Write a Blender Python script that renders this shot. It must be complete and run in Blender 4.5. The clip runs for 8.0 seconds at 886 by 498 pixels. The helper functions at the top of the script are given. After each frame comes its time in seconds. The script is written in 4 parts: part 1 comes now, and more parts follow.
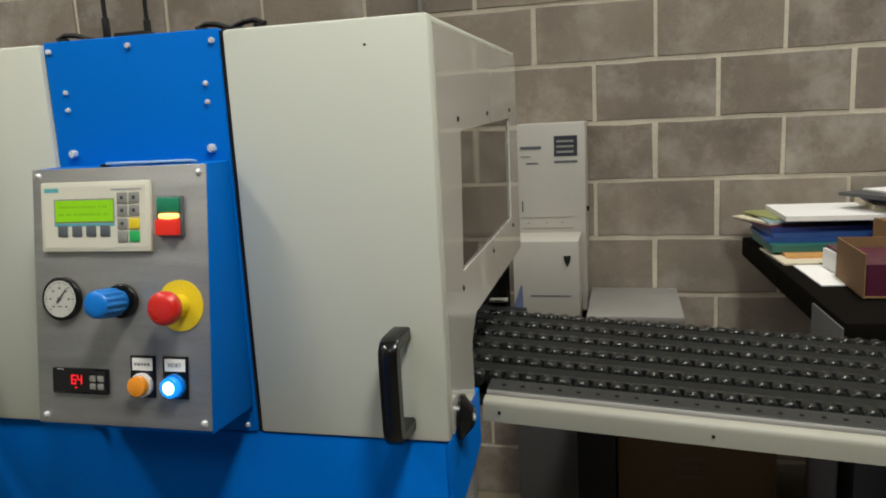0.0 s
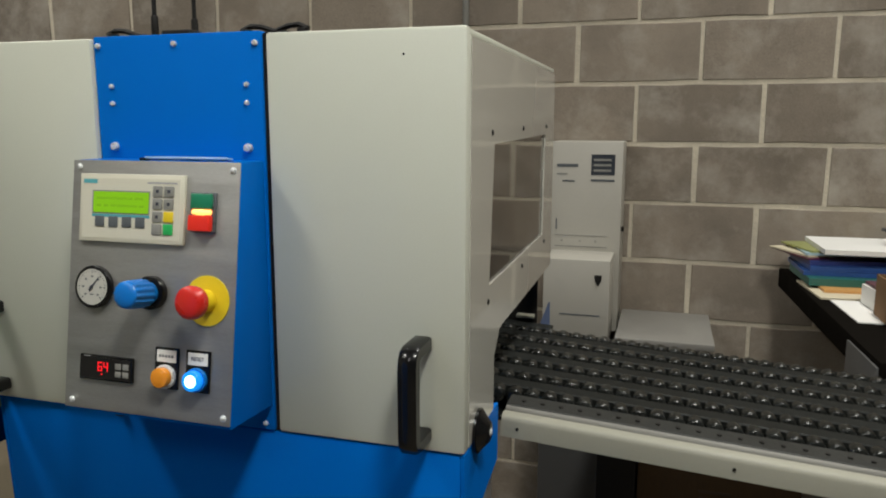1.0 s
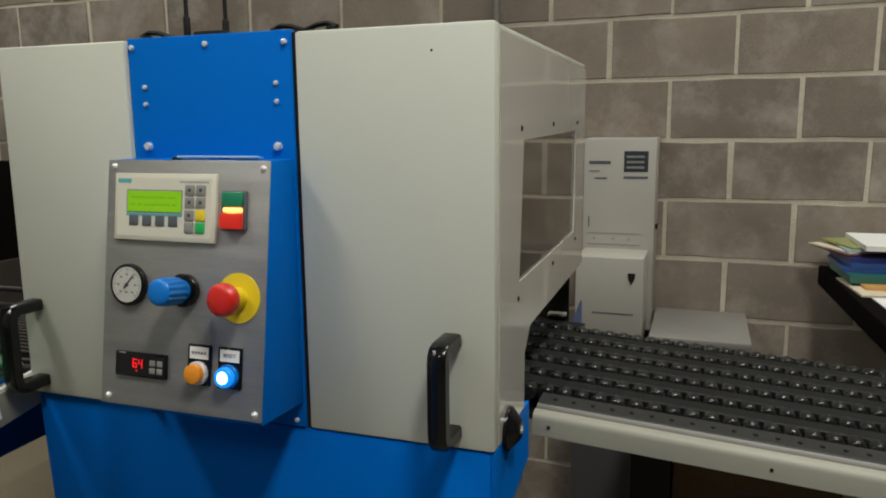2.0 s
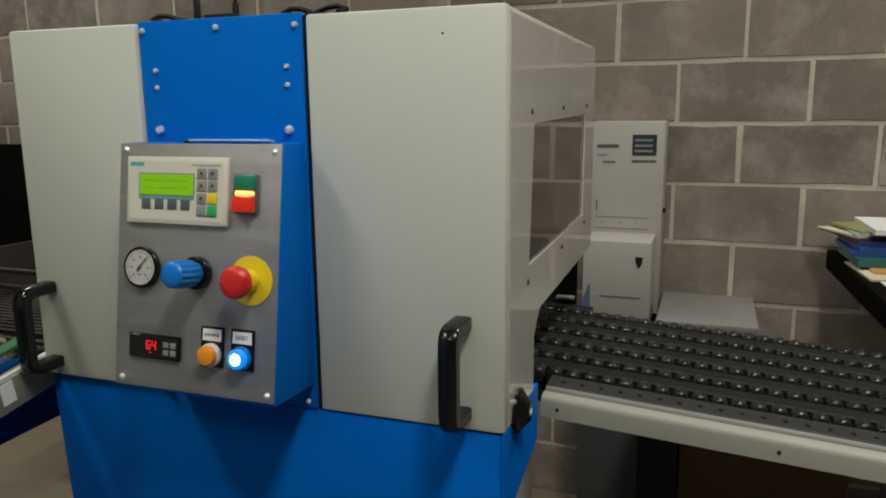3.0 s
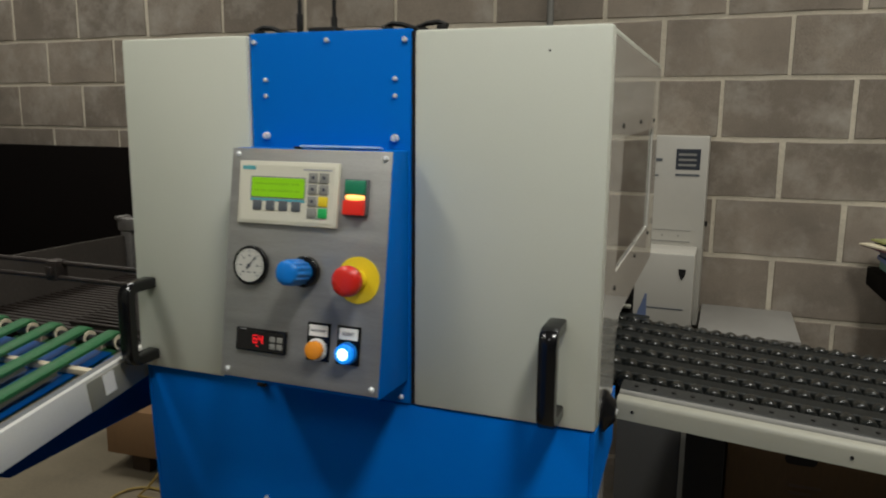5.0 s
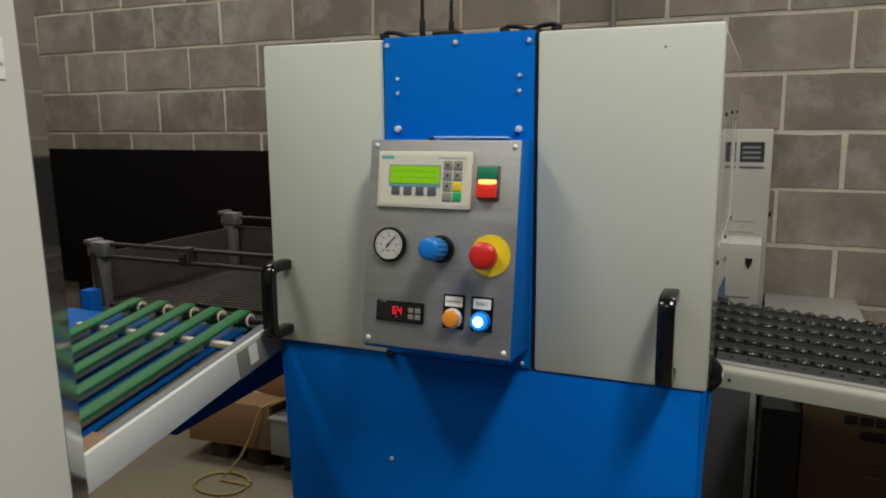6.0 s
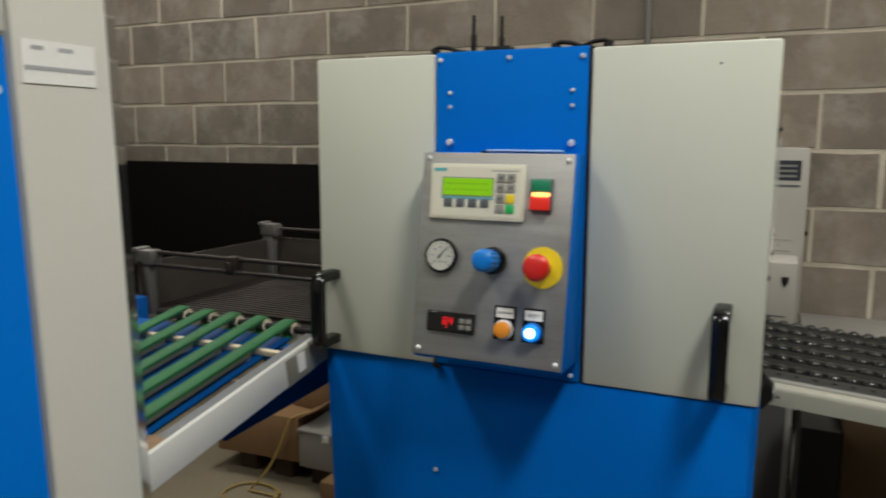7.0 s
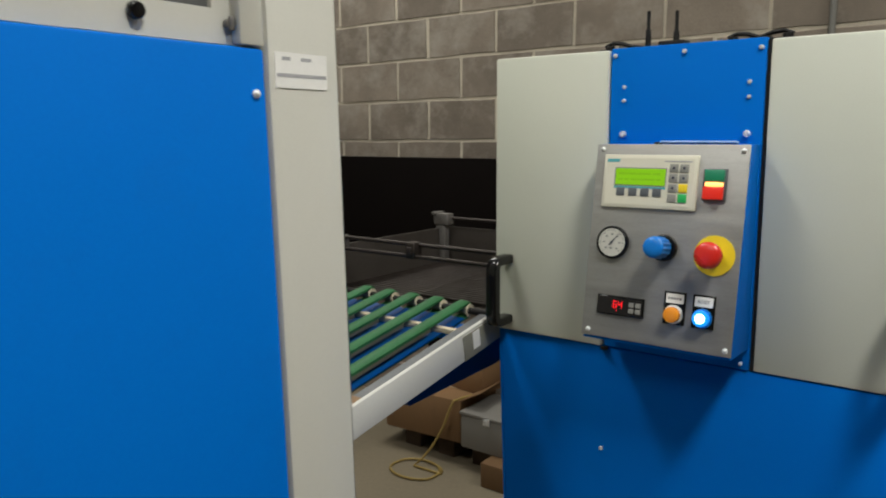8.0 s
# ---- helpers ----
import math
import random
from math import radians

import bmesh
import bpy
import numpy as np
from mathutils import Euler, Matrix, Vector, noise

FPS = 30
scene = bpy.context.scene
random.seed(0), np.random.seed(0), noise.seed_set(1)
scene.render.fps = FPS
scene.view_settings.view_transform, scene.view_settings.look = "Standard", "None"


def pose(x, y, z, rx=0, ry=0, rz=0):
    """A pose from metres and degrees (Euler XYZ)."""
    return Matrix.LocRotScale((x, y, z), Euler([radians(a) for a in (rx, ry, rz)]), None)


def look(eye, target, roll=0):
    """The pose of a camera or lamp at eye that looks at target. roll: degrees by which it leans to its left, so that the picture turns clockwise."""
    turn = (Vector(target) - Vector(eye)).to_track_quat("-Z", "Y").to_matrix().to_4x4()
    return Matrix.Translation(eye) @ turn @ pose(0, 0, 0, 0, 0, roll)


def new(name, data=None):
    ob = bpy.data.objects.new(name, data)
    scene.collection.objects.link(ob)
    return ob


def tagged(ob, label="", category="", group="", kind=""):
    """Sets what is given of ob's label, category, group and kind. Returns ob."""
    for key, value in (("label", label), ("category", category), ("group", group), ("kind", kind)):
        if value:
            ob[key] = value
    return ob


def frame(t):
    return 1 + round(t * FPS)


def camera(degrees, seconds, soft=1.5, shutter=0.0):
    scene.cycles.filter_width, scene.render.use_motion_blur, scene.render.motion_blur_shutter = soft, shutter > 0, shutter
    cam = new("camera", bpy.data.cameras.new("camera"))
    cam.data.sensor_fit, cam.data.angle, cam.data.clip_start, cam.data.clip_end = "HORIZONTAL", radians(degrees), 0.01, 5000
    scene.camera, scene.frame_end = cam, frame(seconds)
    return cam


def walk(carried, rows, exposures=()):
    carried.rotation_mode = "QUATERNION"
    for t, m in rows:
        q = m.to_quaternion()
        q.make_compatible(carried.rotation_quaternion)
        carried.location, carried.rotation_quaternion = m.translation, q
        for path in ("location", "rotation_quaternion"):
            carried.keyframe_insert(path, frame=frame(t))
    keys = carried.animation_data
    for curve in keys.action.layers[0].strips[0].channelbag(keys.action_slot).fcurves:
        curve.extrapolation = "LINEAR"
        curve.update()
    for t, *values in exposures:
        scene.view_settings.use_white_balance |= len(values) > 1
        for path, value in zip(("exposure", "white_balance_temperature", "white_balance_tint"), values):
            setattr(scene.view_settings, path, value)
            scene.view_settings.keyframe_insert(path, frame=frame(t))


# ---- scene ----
cam = camera(61.7, 8.0, soft=1.9, shutter=0.5)
PATH = [
    (0, (0.211, -0.82, 1.454), (-0.271, 1.087, 1.097), -3.0),
    (0.5, (0.217, -0.819, 1.449), (-0.313, 1.082, 1.12), -2.7),
    (1, (0.219, -0.818, 1.455), (-0.351, 1.071, 1.128), 0.1),
    (1.5, (0.226, -0.814, 1.457), (-0.419, 1.058, 1.175), -0.6),
    (1.7, (0.223, -0.814, 1.452), (-0.426, 1.056, 1.152), -0.5),
    (2.8, (0.221, -0.817, 1.45), (-0.446, 1.034, 1.09), -0.9),
    (3, (0.218, -0.82, 1.451), (-0.448, 1.029, 1.081), -0.6),
    (3.5, (0.216, -0.829, 1.452), (-0.464, 1.011, 1.065), -0.3),
    (4, (0.212, -0.83, 1.448), (-0.477, 1.004, 1.048), -0.5),
    (4.2, (0.198, -0.833, 1.446), (-0.496, 0.999, 1.039), 0.3),
    (5.3, (0.101, -0.957, 1.455), (-0.597, 0.889, 1.13), 0.6),
    (5.5, (0.079, -0.997, 1.451), (-0.645, 0.839, 1.129), 0.6),
    (6, (0.054, -1.061, 1.439), (-0.725, 0.75, 1.101), -0.4),
    (6.3, (0.05, -1.07, 1.442), (-0.692, 0.759, 1.12), -0.3),
    (6.5, (0.042, -1.077, 1.442), (-0.708, 0.751, 1.13), -0.1),
    (7, (0.015, -1.092, 1.434), (-0.814, 0.704, 1.139), 0.2),
    (7.3, (-0.007, -1.11, 1.427), (-0.972, 0.615, 1.121), 0.0),
    (7.5, (-0.007, -1.127, 1.432), (-1.061, 0.545, 1.126), -0.3),
    (8, (0.033, -1.181, 1.431), (-1.154, 0.399, 1.124), -0.4),
]
walk(cam, [(t, look(eye, target, roll)) for t, eye, target, roll in PATH],
     exposures=[(0.0, -0.39), (1.5, -0.60), (3.0, -0.79), (3.5, -0.85), (5.5, -0.69), (6.5, -0.60), (7.2, -0.48), (8.0, -0.42)])

# ---- world and lamps ----
world = bpy.data.worlds.new("hall_air")
scene.world = world
world.use_nodes = True
world.node_tree.nodes["Background"].inputs[0].default_value = (0.9, 0.95, 1.0, 1)
world.node_tree.nodes["Background"].inputs[1].default_value = 0.01
LAMP_W = 95.0


def hall_or_fill_lamp(x, y, z, length, watts, turn=0.0):
    """A hall or fill lamp under the ceiling that shines straight down."""
    data = bpy.data.lights.new("hall_or_fill_light", "AREA")
    data.shape, data.size, data.size_y = "RECTANGLE", length, 0.36
    data.energy, data.color = watts, (1.0, 0.99, 0.925)
    ob = new("hall_or_fill_light", data)
    ob.matrix_world = pose(x, y, z, 0, 0, turn)
    return ob


hall_or_fill_lamp(-1.50, -1.02, 3.3, 0.75, LAMP_W * 0.37, 90)
hall_or_fill_lamp(0.74, -1.02, 3.3, 0.75, LAMP_W * 0.85, 90)
# added fill from the front, no known lamp: softens the control box shadow
hall_or_fill_lamp(-0.45, -3.9, 4.3, 1.5, LAMP_W * 0.46, 90)
hall_or_fill_lamp(-2.7, 1.0, 3.7, 1.2, LAMP_W * 0.62, 90)
hall_or_fill_lamp(1.0, 1.12, 3.7, 1.2, LAMP_W * 0.60, 90)


# ---- materials ----
def mat_base(name, color, rough=0.5, metal=0.0):
    m = bpy.data.materials.new(name)
    m.use_nodes = True
    b = m.node_tree.nodes["Principled BSDF"]
    b.inputs["Base Color"].default_value = (*color, 1)
    b.inputs["Roughness"].default_value = rough
    b.inputs["Metallic"].default_value = metal
    return m, m.node_tree, b


def node(tree, kind, **kw):
    n = tree.nodes.new(kind)
    for k, v in kw.items():
        n.inputs[k].default_value = v
    return n


def surface(name, color, rough=0.5, metal=0.0, vary=0.12, scale=6.0, fine=90.0, bump=0.03, stretch=(1, 1, 1), dirt=0.0,
            dirt_color=(0.05, 0.04, 0.03), rough_vary=0.1, per_object=0.0, coat=0.0, coat_rough=0.15, spec=0.5, shift=0.0, smear=(0.55, 0.75), smear_scale=2.3):
    """Two scales of colour change, some grime, fine relief and an uneven gloss."""
    m, t, b = mat_base(name, color, rough, metal)
    co = t.nodes.new("ShaderNodeTexCoord")
    mp = node(t, "ShaderNodeMapping", Scale=stretch)
    t.links.new(co.outputs["Object"], mp.inputs["Vector"])
    where = mp.outputs["Vector"]
    if shift:
        own = t.nodes.new("ShaderNodeObjectInfo")
        move = t.nodes.new("ShaderNodeVectorMath")
        move.operation = "MULTIPLY_ADD"
        move.inputs[1].default_value = (shift, shift * 0.7, shift * 1.3)
        t.links.new(own.outputs["Random"], move.inputs[0])
        t.links.new(where, move.inputs[2])
        where = move.outputs[0]
    big = node(t, "ShaderNodeTexNoise", Scale=scale, Detail=5.0, Roughness=0.6)
    small = node(t, "ShaderNodeTexNoise", Scale=fine, Detail=4.0, Roughness=0.65)
    for n in (big, small):
        t.links.new(where, n.inputs["Vector"])
    add = t.nodes.new("ShaderNodeMath")
    add.operation = "ADD"
    t.links.new(big.outputs["Fac"], add.inputs[0])
    t.links.new(small.outputs["Fac"], add.inputs[1])
    lo, hi = 1 - vary, 1 + vary
    value = node(t, "ShaderNodeMapRange")
    value.inputs["From Min"].default_value, value.inputs["From Max"].default_value = 0.6, 1.4
    value.inputs["To Min"].default_value, value.inputs["To Max"].default_value = lo, hi
    t.links.new(add.outputs[0], value.inputs["Value"])
    out = value.outputs["Result"]
    if per_object:
        info = t.nodes.new("ShaderNodeObjectInfo")
        rnd = node(t, "ShaderNodeMapRange")
        rnd.inputs["To Min"].default_value, rnd.inputs["To Max"].default_value = 1 - per_object, 1 + per_object
        t.links.new(info.outputs["Random"], rnd.inputs["Value"])
        mul = t.nodes.new("ShaderNodeMath")
        mul.operation = "MULTIPLY"
        t.links.new(out, mul.inputs[0])
        t.links.new(rnd.outputs["Result"], mul.inputs[1])
        out = mul.outputs[0]
    hsv = node(t, "ShaderNodeHueSaturation", Color=(*color, 1))
    t.links.new(out, hsv.inputs["Value"])
    col = hsv.outputs["Color"]
    if dirt:
        spots = node(t, "ShaderNodeTexNoise", Scale=scale * smear_scale, Detail=7.0, Roughness=0.7)
        t.links.new(where, spots.inputs["Vector"])
        ramp = t.nodes.new("ShaderNodeValToRGB")
        ramp.color_ramp.elements[0].position, ramp.color_ramp.elements[1].position = smear
        t.links.new(spots.outputs["Fac"], ramp.inputs["Fac"])
        amount = t.nodes.new("ShaderNodeMath")
        amount.operation = "MULTIPLY"
        amount.inputs[1].default_value = dirt
        t.links.new(ramp.outputs["Color"], amount.inputs[0])
        mix = t.nodes.new("ShaderNodeMix")
        mix.data_type = "RGBA"
        t.links.new(amount.outputs[0], mix.inputs[0])
        t.links.new(col, mix.inputs[6])
        mix.inputs[7].default_value = (*dirt_color, 1)
        col = mix.outputs[2]
    t.links.new(col, b.inputs["Base Color"])
    rr = node(t, "ShaderNodeMapRange")
    rr.inputs["From Min"].default_value, rr.inputs["From Max"].default_value = 0.3, 0.7
    rr.inputs["To Min"].default_value, rr.inputs["To Max"].default_value = max(0.02, rough - rough_vary), min(1, rough + rough_vary)
    t.links.new(big.outputs["Fac"], rr.inputs["Value"])
    t.links.new(rr.outputs["Result"], b.inputs["Roughness"])
    if bump:
        bp = node(t, "ShaderNodeBump", Strength=min(1.0, bump * 10), Distance=0.004)
        t.links.new(small.outputs["Fac"], bp.inputs["Height"])
        t.links.new(bp.outputs["Normal"], b.inputs["Normal"])
    b.inputs["Specular IOR Level"].default_value = spec
    b.inputs["Coat Weight"].default_value = coat
    b.inputs["Coat Roughness"].default_value = coat_rough
    return m


def glowing(name, color, strength, base=(0.5, 0.5, 0.5)):
    m, t, b = mat_base(name, base, 0.3)
    b.inputs["Emission Color"].default_value = (*color, 1)
    b.inputs["Emission Strength"].default_value = strength
    return m


def clear(name, color, rough=0.02, ior=1.45):
    m, t, b = mat_base(name, color, rough)
    b.inputs["Transmission Weight"].default_value = 1.0
    b.inputs["IOR"].default_value = ior
    return m


GREY = surface("light_grey_paint", (0.60, 0.612, 0.525), 0.38, vary=0.035, scale=3, fine=420, bump=0.003, coat=0.15, rough_vary=0.06)
COLGREY = surface("warm_grey_paint", (0.56, 0.552, 0.495), 0.4, vary=0.04, scale=3, fine=420, bump=0.003, coat=0.1, rough_vary=0.06)
GLOSSY = surface("glossy_grey_paint", (0.57, 0.56, 0.50), 0.16, vary=0.03, scale=3, fine=300, bump=0.0, coat=1.0, coat_rough=0.04, rough_vary=0.03)
BLUE = surface("blue_paint", (0.0, 0.145, 0.580), 0.5, vary=0.05, scale=4, fine=380, bump=0.003, coat=0.0, dirt=0.04, spec=0.05)
# blue with the shade under the infeed rail put into its colour
DIMBLUE = surface("blue_paint_in_shade", (0.0, 0.030, 0.13), 0.5, vary=0.1, scale=6, fine=300, bump=0.004, spec=0.2, dirt=0.1)
PANBLUE = surface("dimmed_blue_paint", (0.0, 0.075, 0.30), 0.5, vary=0.15, scale=6, fine=300, bump=0.004, spec=0.2, dirt=0.2)
FILM = surface("pale_blue_film", (0.13, 0.17, 0.29), 0.4, vary=0.1, scale=20, fine=300, bump=0.0)
FLANGE = surface("dull_dark_steel", (0.030, 0.031, 0.029), 0.55, 0.05, vary=0.25, scale=8, fine=160, bump=0.012, spec=0.25, dirt=0.2)
STEEL = surface("brushed_steel", (0.40, 0.395, 0.375), 0.40, 0.62, vary=0.16, scale=5, fine=160, bump=0.006, stretch=(1, 1, 9), dirt=0.45, dirt_color=(0.30, 0.28, 0.25), smear=(0.45, 0.75))
ZINC = surface("zinc_plated_steel", (0.82, 0.84, 0.84), 0.28, 0.4, vary=0.12, scale=30, fine=300, bump=0.01)
ALU = surface("mill_aluminium", (0.20, 0.195, 0.175), 0.62, 0.4, vary=0.08, scale=6, fine=220, bump=0.008, stretch=(0.1, 1, 1))
# one rail paint in two brightnesses: dimmed at the outfeed, lit at the infeed
RAILP = surface("dim_rail_paint", (0.315, 0.308, 0.25), 0.55, vary=0.04, scale=4, fine=300, bump=0.01, dirt=0.10, coat=0.0)
RAILW = surface("lit_rail_paint", (0.62, 0.615, 0.575), 0.42, vary=0.05, scale=4, fine=300, bump=0.01, dirt=0.10)
BLACKP = surface("black_plastic", (0.006, 0.006, 0.0065), 0.17, vary=0.2, scale=20, fine=300, bump=0.003, coat=0.0, spec=0.4)
BLACKM = surface("matt_black", (0.012, 0.011, 0.010), 0.6, spec=0.25, vary=0.25, scale=9, fine=150, bump=0.02)
CHANNEL = surface("dark_channel_steel", (0.0095, 0.011, 0.010), 0.55, 0.05, spec=0.22, vary=0.3, scale=8, fine=160, bump=0.015, dirt=0.2, dirt_color=(0.022, 0.022, 0.019))
WHEEL = surface("black_wheel_plastic", (0.012, 0.0135, 0.0125), 0.24, vary=0.2, scale=30, fine=300, bump=0.01, per_object=0.25)
DARK = surface("dark_sheet", (0.0045, 0.0032, 0.0028), 0.85, spec=0.08, vary=0.3, scale=2, fine=60, bump=0.02, dirt=0.15, dirt_color=(0.012, 0.008, 0.006))
BLOCK = surface("concrete_block", (0.245, 0.206, 0.165), 0.9, vary=0.38, scale=5, fine=320, bump=0.035, dirt=0.8, dirt_color=(0.45, 0.41, 0.35), per_object=0.17, shift=37.0, smear=(0.47, 0.74), smear_scale=0.9, spec=0.2)
MORTAR = surface("mortar", (0.60, 0.54, 0.43), 0.92, spec=0.2, vary=0.25, scale=9, fine=140, bump=0.08)
FLOORM = surface("concrete_floor", (0.225, 0.188, 0.128), 0.6, vary=0.15, scale=1.6, fine=60, bump=0.02, dirt=0.3, dirt_color=(0.10, 0.085, 0.065))
# for the unseen walls and ceiling, made pale to bounce fill light
PLASTER = surface("bounce_plaster", (0.40, 0.39, 0.365), 0.85, vary=0.06, scale=2, fine=80, bump=0.03)
CARD = surface("brown_cardboard", (0.21, 0.118, 0.052), 0.85, vary=0.1, scale=7, fine=150, bump=0.02, dirt=0.15, stretch=(1, 1, 0.2), per_object=0.15)
# cardboard brown darkened for the shade below the outfeed
CARDD = surface("shaded_cardboard", (0.085, 0.048, 0.018), 0.85, vary=0.15, scale=5, fine=150, bump=0.02, dirt=0.2, stretch=(1, 1, 0.2))
# dark brown, for the pallet and the faint carton print
PALWOOD = surface("dark_brown_wood", (0.085, 0.055, 0.034), 0.8, vary=0.2, scale=8, fine=120, bump=0.03, stretch=(0.15, 1, 1), dirt=0.3)
WOOD = surface("raw_wood", (0.24, 0.145, 0.075), 0.7, vary=0.18, scale=12, fine=120, bump=0.03, stretch=(0.15, 1, 1))
GREEN = surface("green_belt", (0.028, 0.135, 0.050), 0.55, vary=0.25, scale=10, fine=200, bump=0.02, dirt=0.5, dirt_color=(0.085, 0.105, 0.065), spec=0.3)
BELTSIDE = surface("belt_core", (0.12, 0.125, 0.095), 0.7, vary=0.2, scale=14, fine=200, bump=0.02)
SLAT = surface("worn_dark_steel", (0.036, 0.028, 0.024), 0.5, 0.5, vary=0.4, scale=9, fine=150, bump=0.03, dirt=0.3, dirt_color=(0.05, 0.03, 0.02))
TRAYM = surface("dull_grey_steel", (0.080, 0.069, 0.060), 0.5, 0.55, vary=0.18, scale=6, fine=140, bump=0.02, dirt=0.2)
CASTING = surface("cast_grey_metal", (0.17, 0.16, 0.15), 0.5, 0.6, vary=0.18, scale=18, fine=160, bump=0.04, dirt=0.25)
CREAM = surface("cream_plastic", (0.66, 0.635, 0.52), 0.45, vary=0.03, scale=8, fine=400, bump=0.01)
KEYGREY = surface("grey_key", (0.26, 0.255, 0.23), 0.5, vary=0.1, scale=30, fine=300, bump=0.01)
KEYDARK = surface("dark_key", (0.10, 0.11, 0.12), 0.45, vary=0.1, scale=30, fine=300, bump=0.01)
YELLOW = surface("yellow_plastic", (0.80, 0.60, 0.02), 0.4, vary=0.05, scale=20, fine=300, bump=0.01)
RED = surface("red_plastic", (0.62, 0.02, 0.012), 0.28, vary=0.06, scale=20, fine=300, bump=0.008, coat=0.3)
KNOBBLUE = surface("blue_plastic", (0.002, 0.175, 0.60), 0.35, vary=0.06, scale=20, fine=300, bump=0.01)
GREENP = surface("green_plastic", (0.015, 0.22, 0.11), 0.35, vary=0.06, scale=20, fine=300, bump=0.01)
GREENKEY = surface("bright_green_key", (0.02, 0.42, 0.10), 0.4, vary=0.05, scale=20, fine=300, bump=0.01)
ORANGE = surface("orange_lens", (0.85, 0.30, 0.02), 0.25, vary=0.06, scale=20, fine=300, bump=0.005, coat=0.4)
DIAL = surface("dial_white", (0.50, 0.49, 0.44), 0.5, vary=0.03, scale=10, fine=200, bump=0.0)
PAPER = surface("white_paper", (0.78, 0.77, 0.74), 0.7, vary=0.04, scale=6, fine=120, bump=0.008)
PAPER2 = surface("cream_paper", (0.62, 0.55, 0.40), 0.7, vary=0.06, scale=6, fine=120, bump=0.008)
INK = surface("dark_ink", (0.04, 0.045, 0.06), 0.6, vary=0.1, scale=30, fine=200, bump=0.0)
INKBLUE = surface("navy_ink", (0.030, 0.036, 0.048), 0.5, vary=0.1, scale=30, fine=200, bump=0.0)
GREYINK = surface("grey_ink", (0.36, 0.36, 0.37), 0.6, vary=0.1, scale=30, fine=200, bump=0.0)
TEAL = surface("teal_ink", (0.10, 0.38, 0.42), 0.5, vary=0.1, scale=30, fine=200, bump=0.0)
CABGREY = surface("cabinet_grey_paint", (0.43, 0.41, 0.36), 0.42, vary=0.05, scale=3, fine=300, bump=0.012, dirt=0.06)
TABLEG = surface("dull_table_grey", (0.24, 0.23, 0.21), 0.5, vary=0.08, scale=4, fine=300, bump=0.012, dirt=0.1)
UNDERG = surface("dark_grey_paint", (0.075, 0.075, 0.075), 0.5, vary=0.1, scale=4, fine=300, bump=0.012, dirt=0.15)
POLISHED = surface("polished_sheet", (0.42, 0.42, 0.40), 0.10, 0.9, vary=0.04, scale=3, fine=200, bump=0.0, rough_vary=0.02)
DESK = surface("dark_bench_top", (0.006, 0.005, 0.004), 0.8, vary=0.2, scale=6, fine=160, bump=0.01, spec=0.03)
CABLEY = surface("yellow_cable", (0.34, 0.24, 0.07), 0.5, vary=0.1, scale=30, fine=200, bump=0.0)
COVER = [surface("cover_%s" % n, c, 0.4, vary=0.12, scale=14, fine=160, bump=0.006, coat=0.2) for n, c in (
    ("navy", (0.02, 0.035, 0.16)), ("blue", (0.025, 0.08, 0.28)), ("green", (0.02, 0.13, 0.105)), ("maroon", (0.08, 0.012, 0.032)),
    ("olive", (0.28, 0.30, 0.10)), ("sky", (0.35, 0.50, 0.58)), ("orange", (0.62, 0.32, 0.10)))]
LCD = glowing("lcd_backlight", (0.27, 0.66, 0.0), 0.52, (0.16, 0.36, 0.01))
LCDTEXT = glowing("lcd_text", (0.22, 0.56, 0.0), 0.44, (0.12, 0.3, 0.01))
LEDRED = glowing("red_led", (1.0, 0.01, 0.02), 1.5, (0.4, 0.01, 0.01))
LAMPBLUE = glowing("blue_lamp_core", (0.45, 0.85, 1.0), 5.0, (0.6, 0.8, 1.0))
LENSBLUE = glowing("blue_lamp_lens", (0.0, 0.33, 1.0), 1.0, (0.02, 0.2, 0.8))
LAMPWARM = glowing("warm_switch_light", (1.0, 0.42, 0.10), 3.2, (1.0, 0.5, 0.2))
STOPRED = glowing("lit_red_cap", (1.0, 0.05, 0.02), 0.28, (0.62, 0.02, 0.012))
BRACKETG = surface("olive_grey_paint", (0.21, 0.205, 0.165), 0.42, vary=0.06, scale=8, fine=300, bump=0.01)
LIPBLUE = surface("blue_paint_with_highlight", (0.30, 0.50, 0.74), 0.3, vary=0.1, scale=20, fine=300, bump=0.0)
WINDOW = clear("smoky_window", (0.40, 0.39, 0.37), 0.03)


# ---- mesh helpers ----
def box(bm, x0, x1, y0, y1, z0, z1, bevel=0.0, m=None):
    """Adds a box, with softened edges where bevel is given."""
    r = bmesh.ops.create_cube(bm, size=1.0)
    vs = r["verts"]
    bmesh.ops.scale(bm, vec=(abs(x1 - x0), abs(y1 - y0), abs(z1 - z0)), verts=vs)
    bmesh.ops.translate(bm, vec=((x0 + x1) / 2, (y0 + y1) / 2, (z0 + z1) / 2), verts=vs)
    if bevel:
        es = list({e for v in vs for e in v.link_edges})
        g = bmesh.ops.bevel(bm, geom=es, offset=bevel, segments=2, profile=0.5, affect="EDGES")
        vs = list({v for v in vs if v.is_valid} | {v for f in g["faces"] for v in f.verts})
    if m is not None:
        bmesh.ops.transform(bm, matrix=m, verts=vs)
    return vs


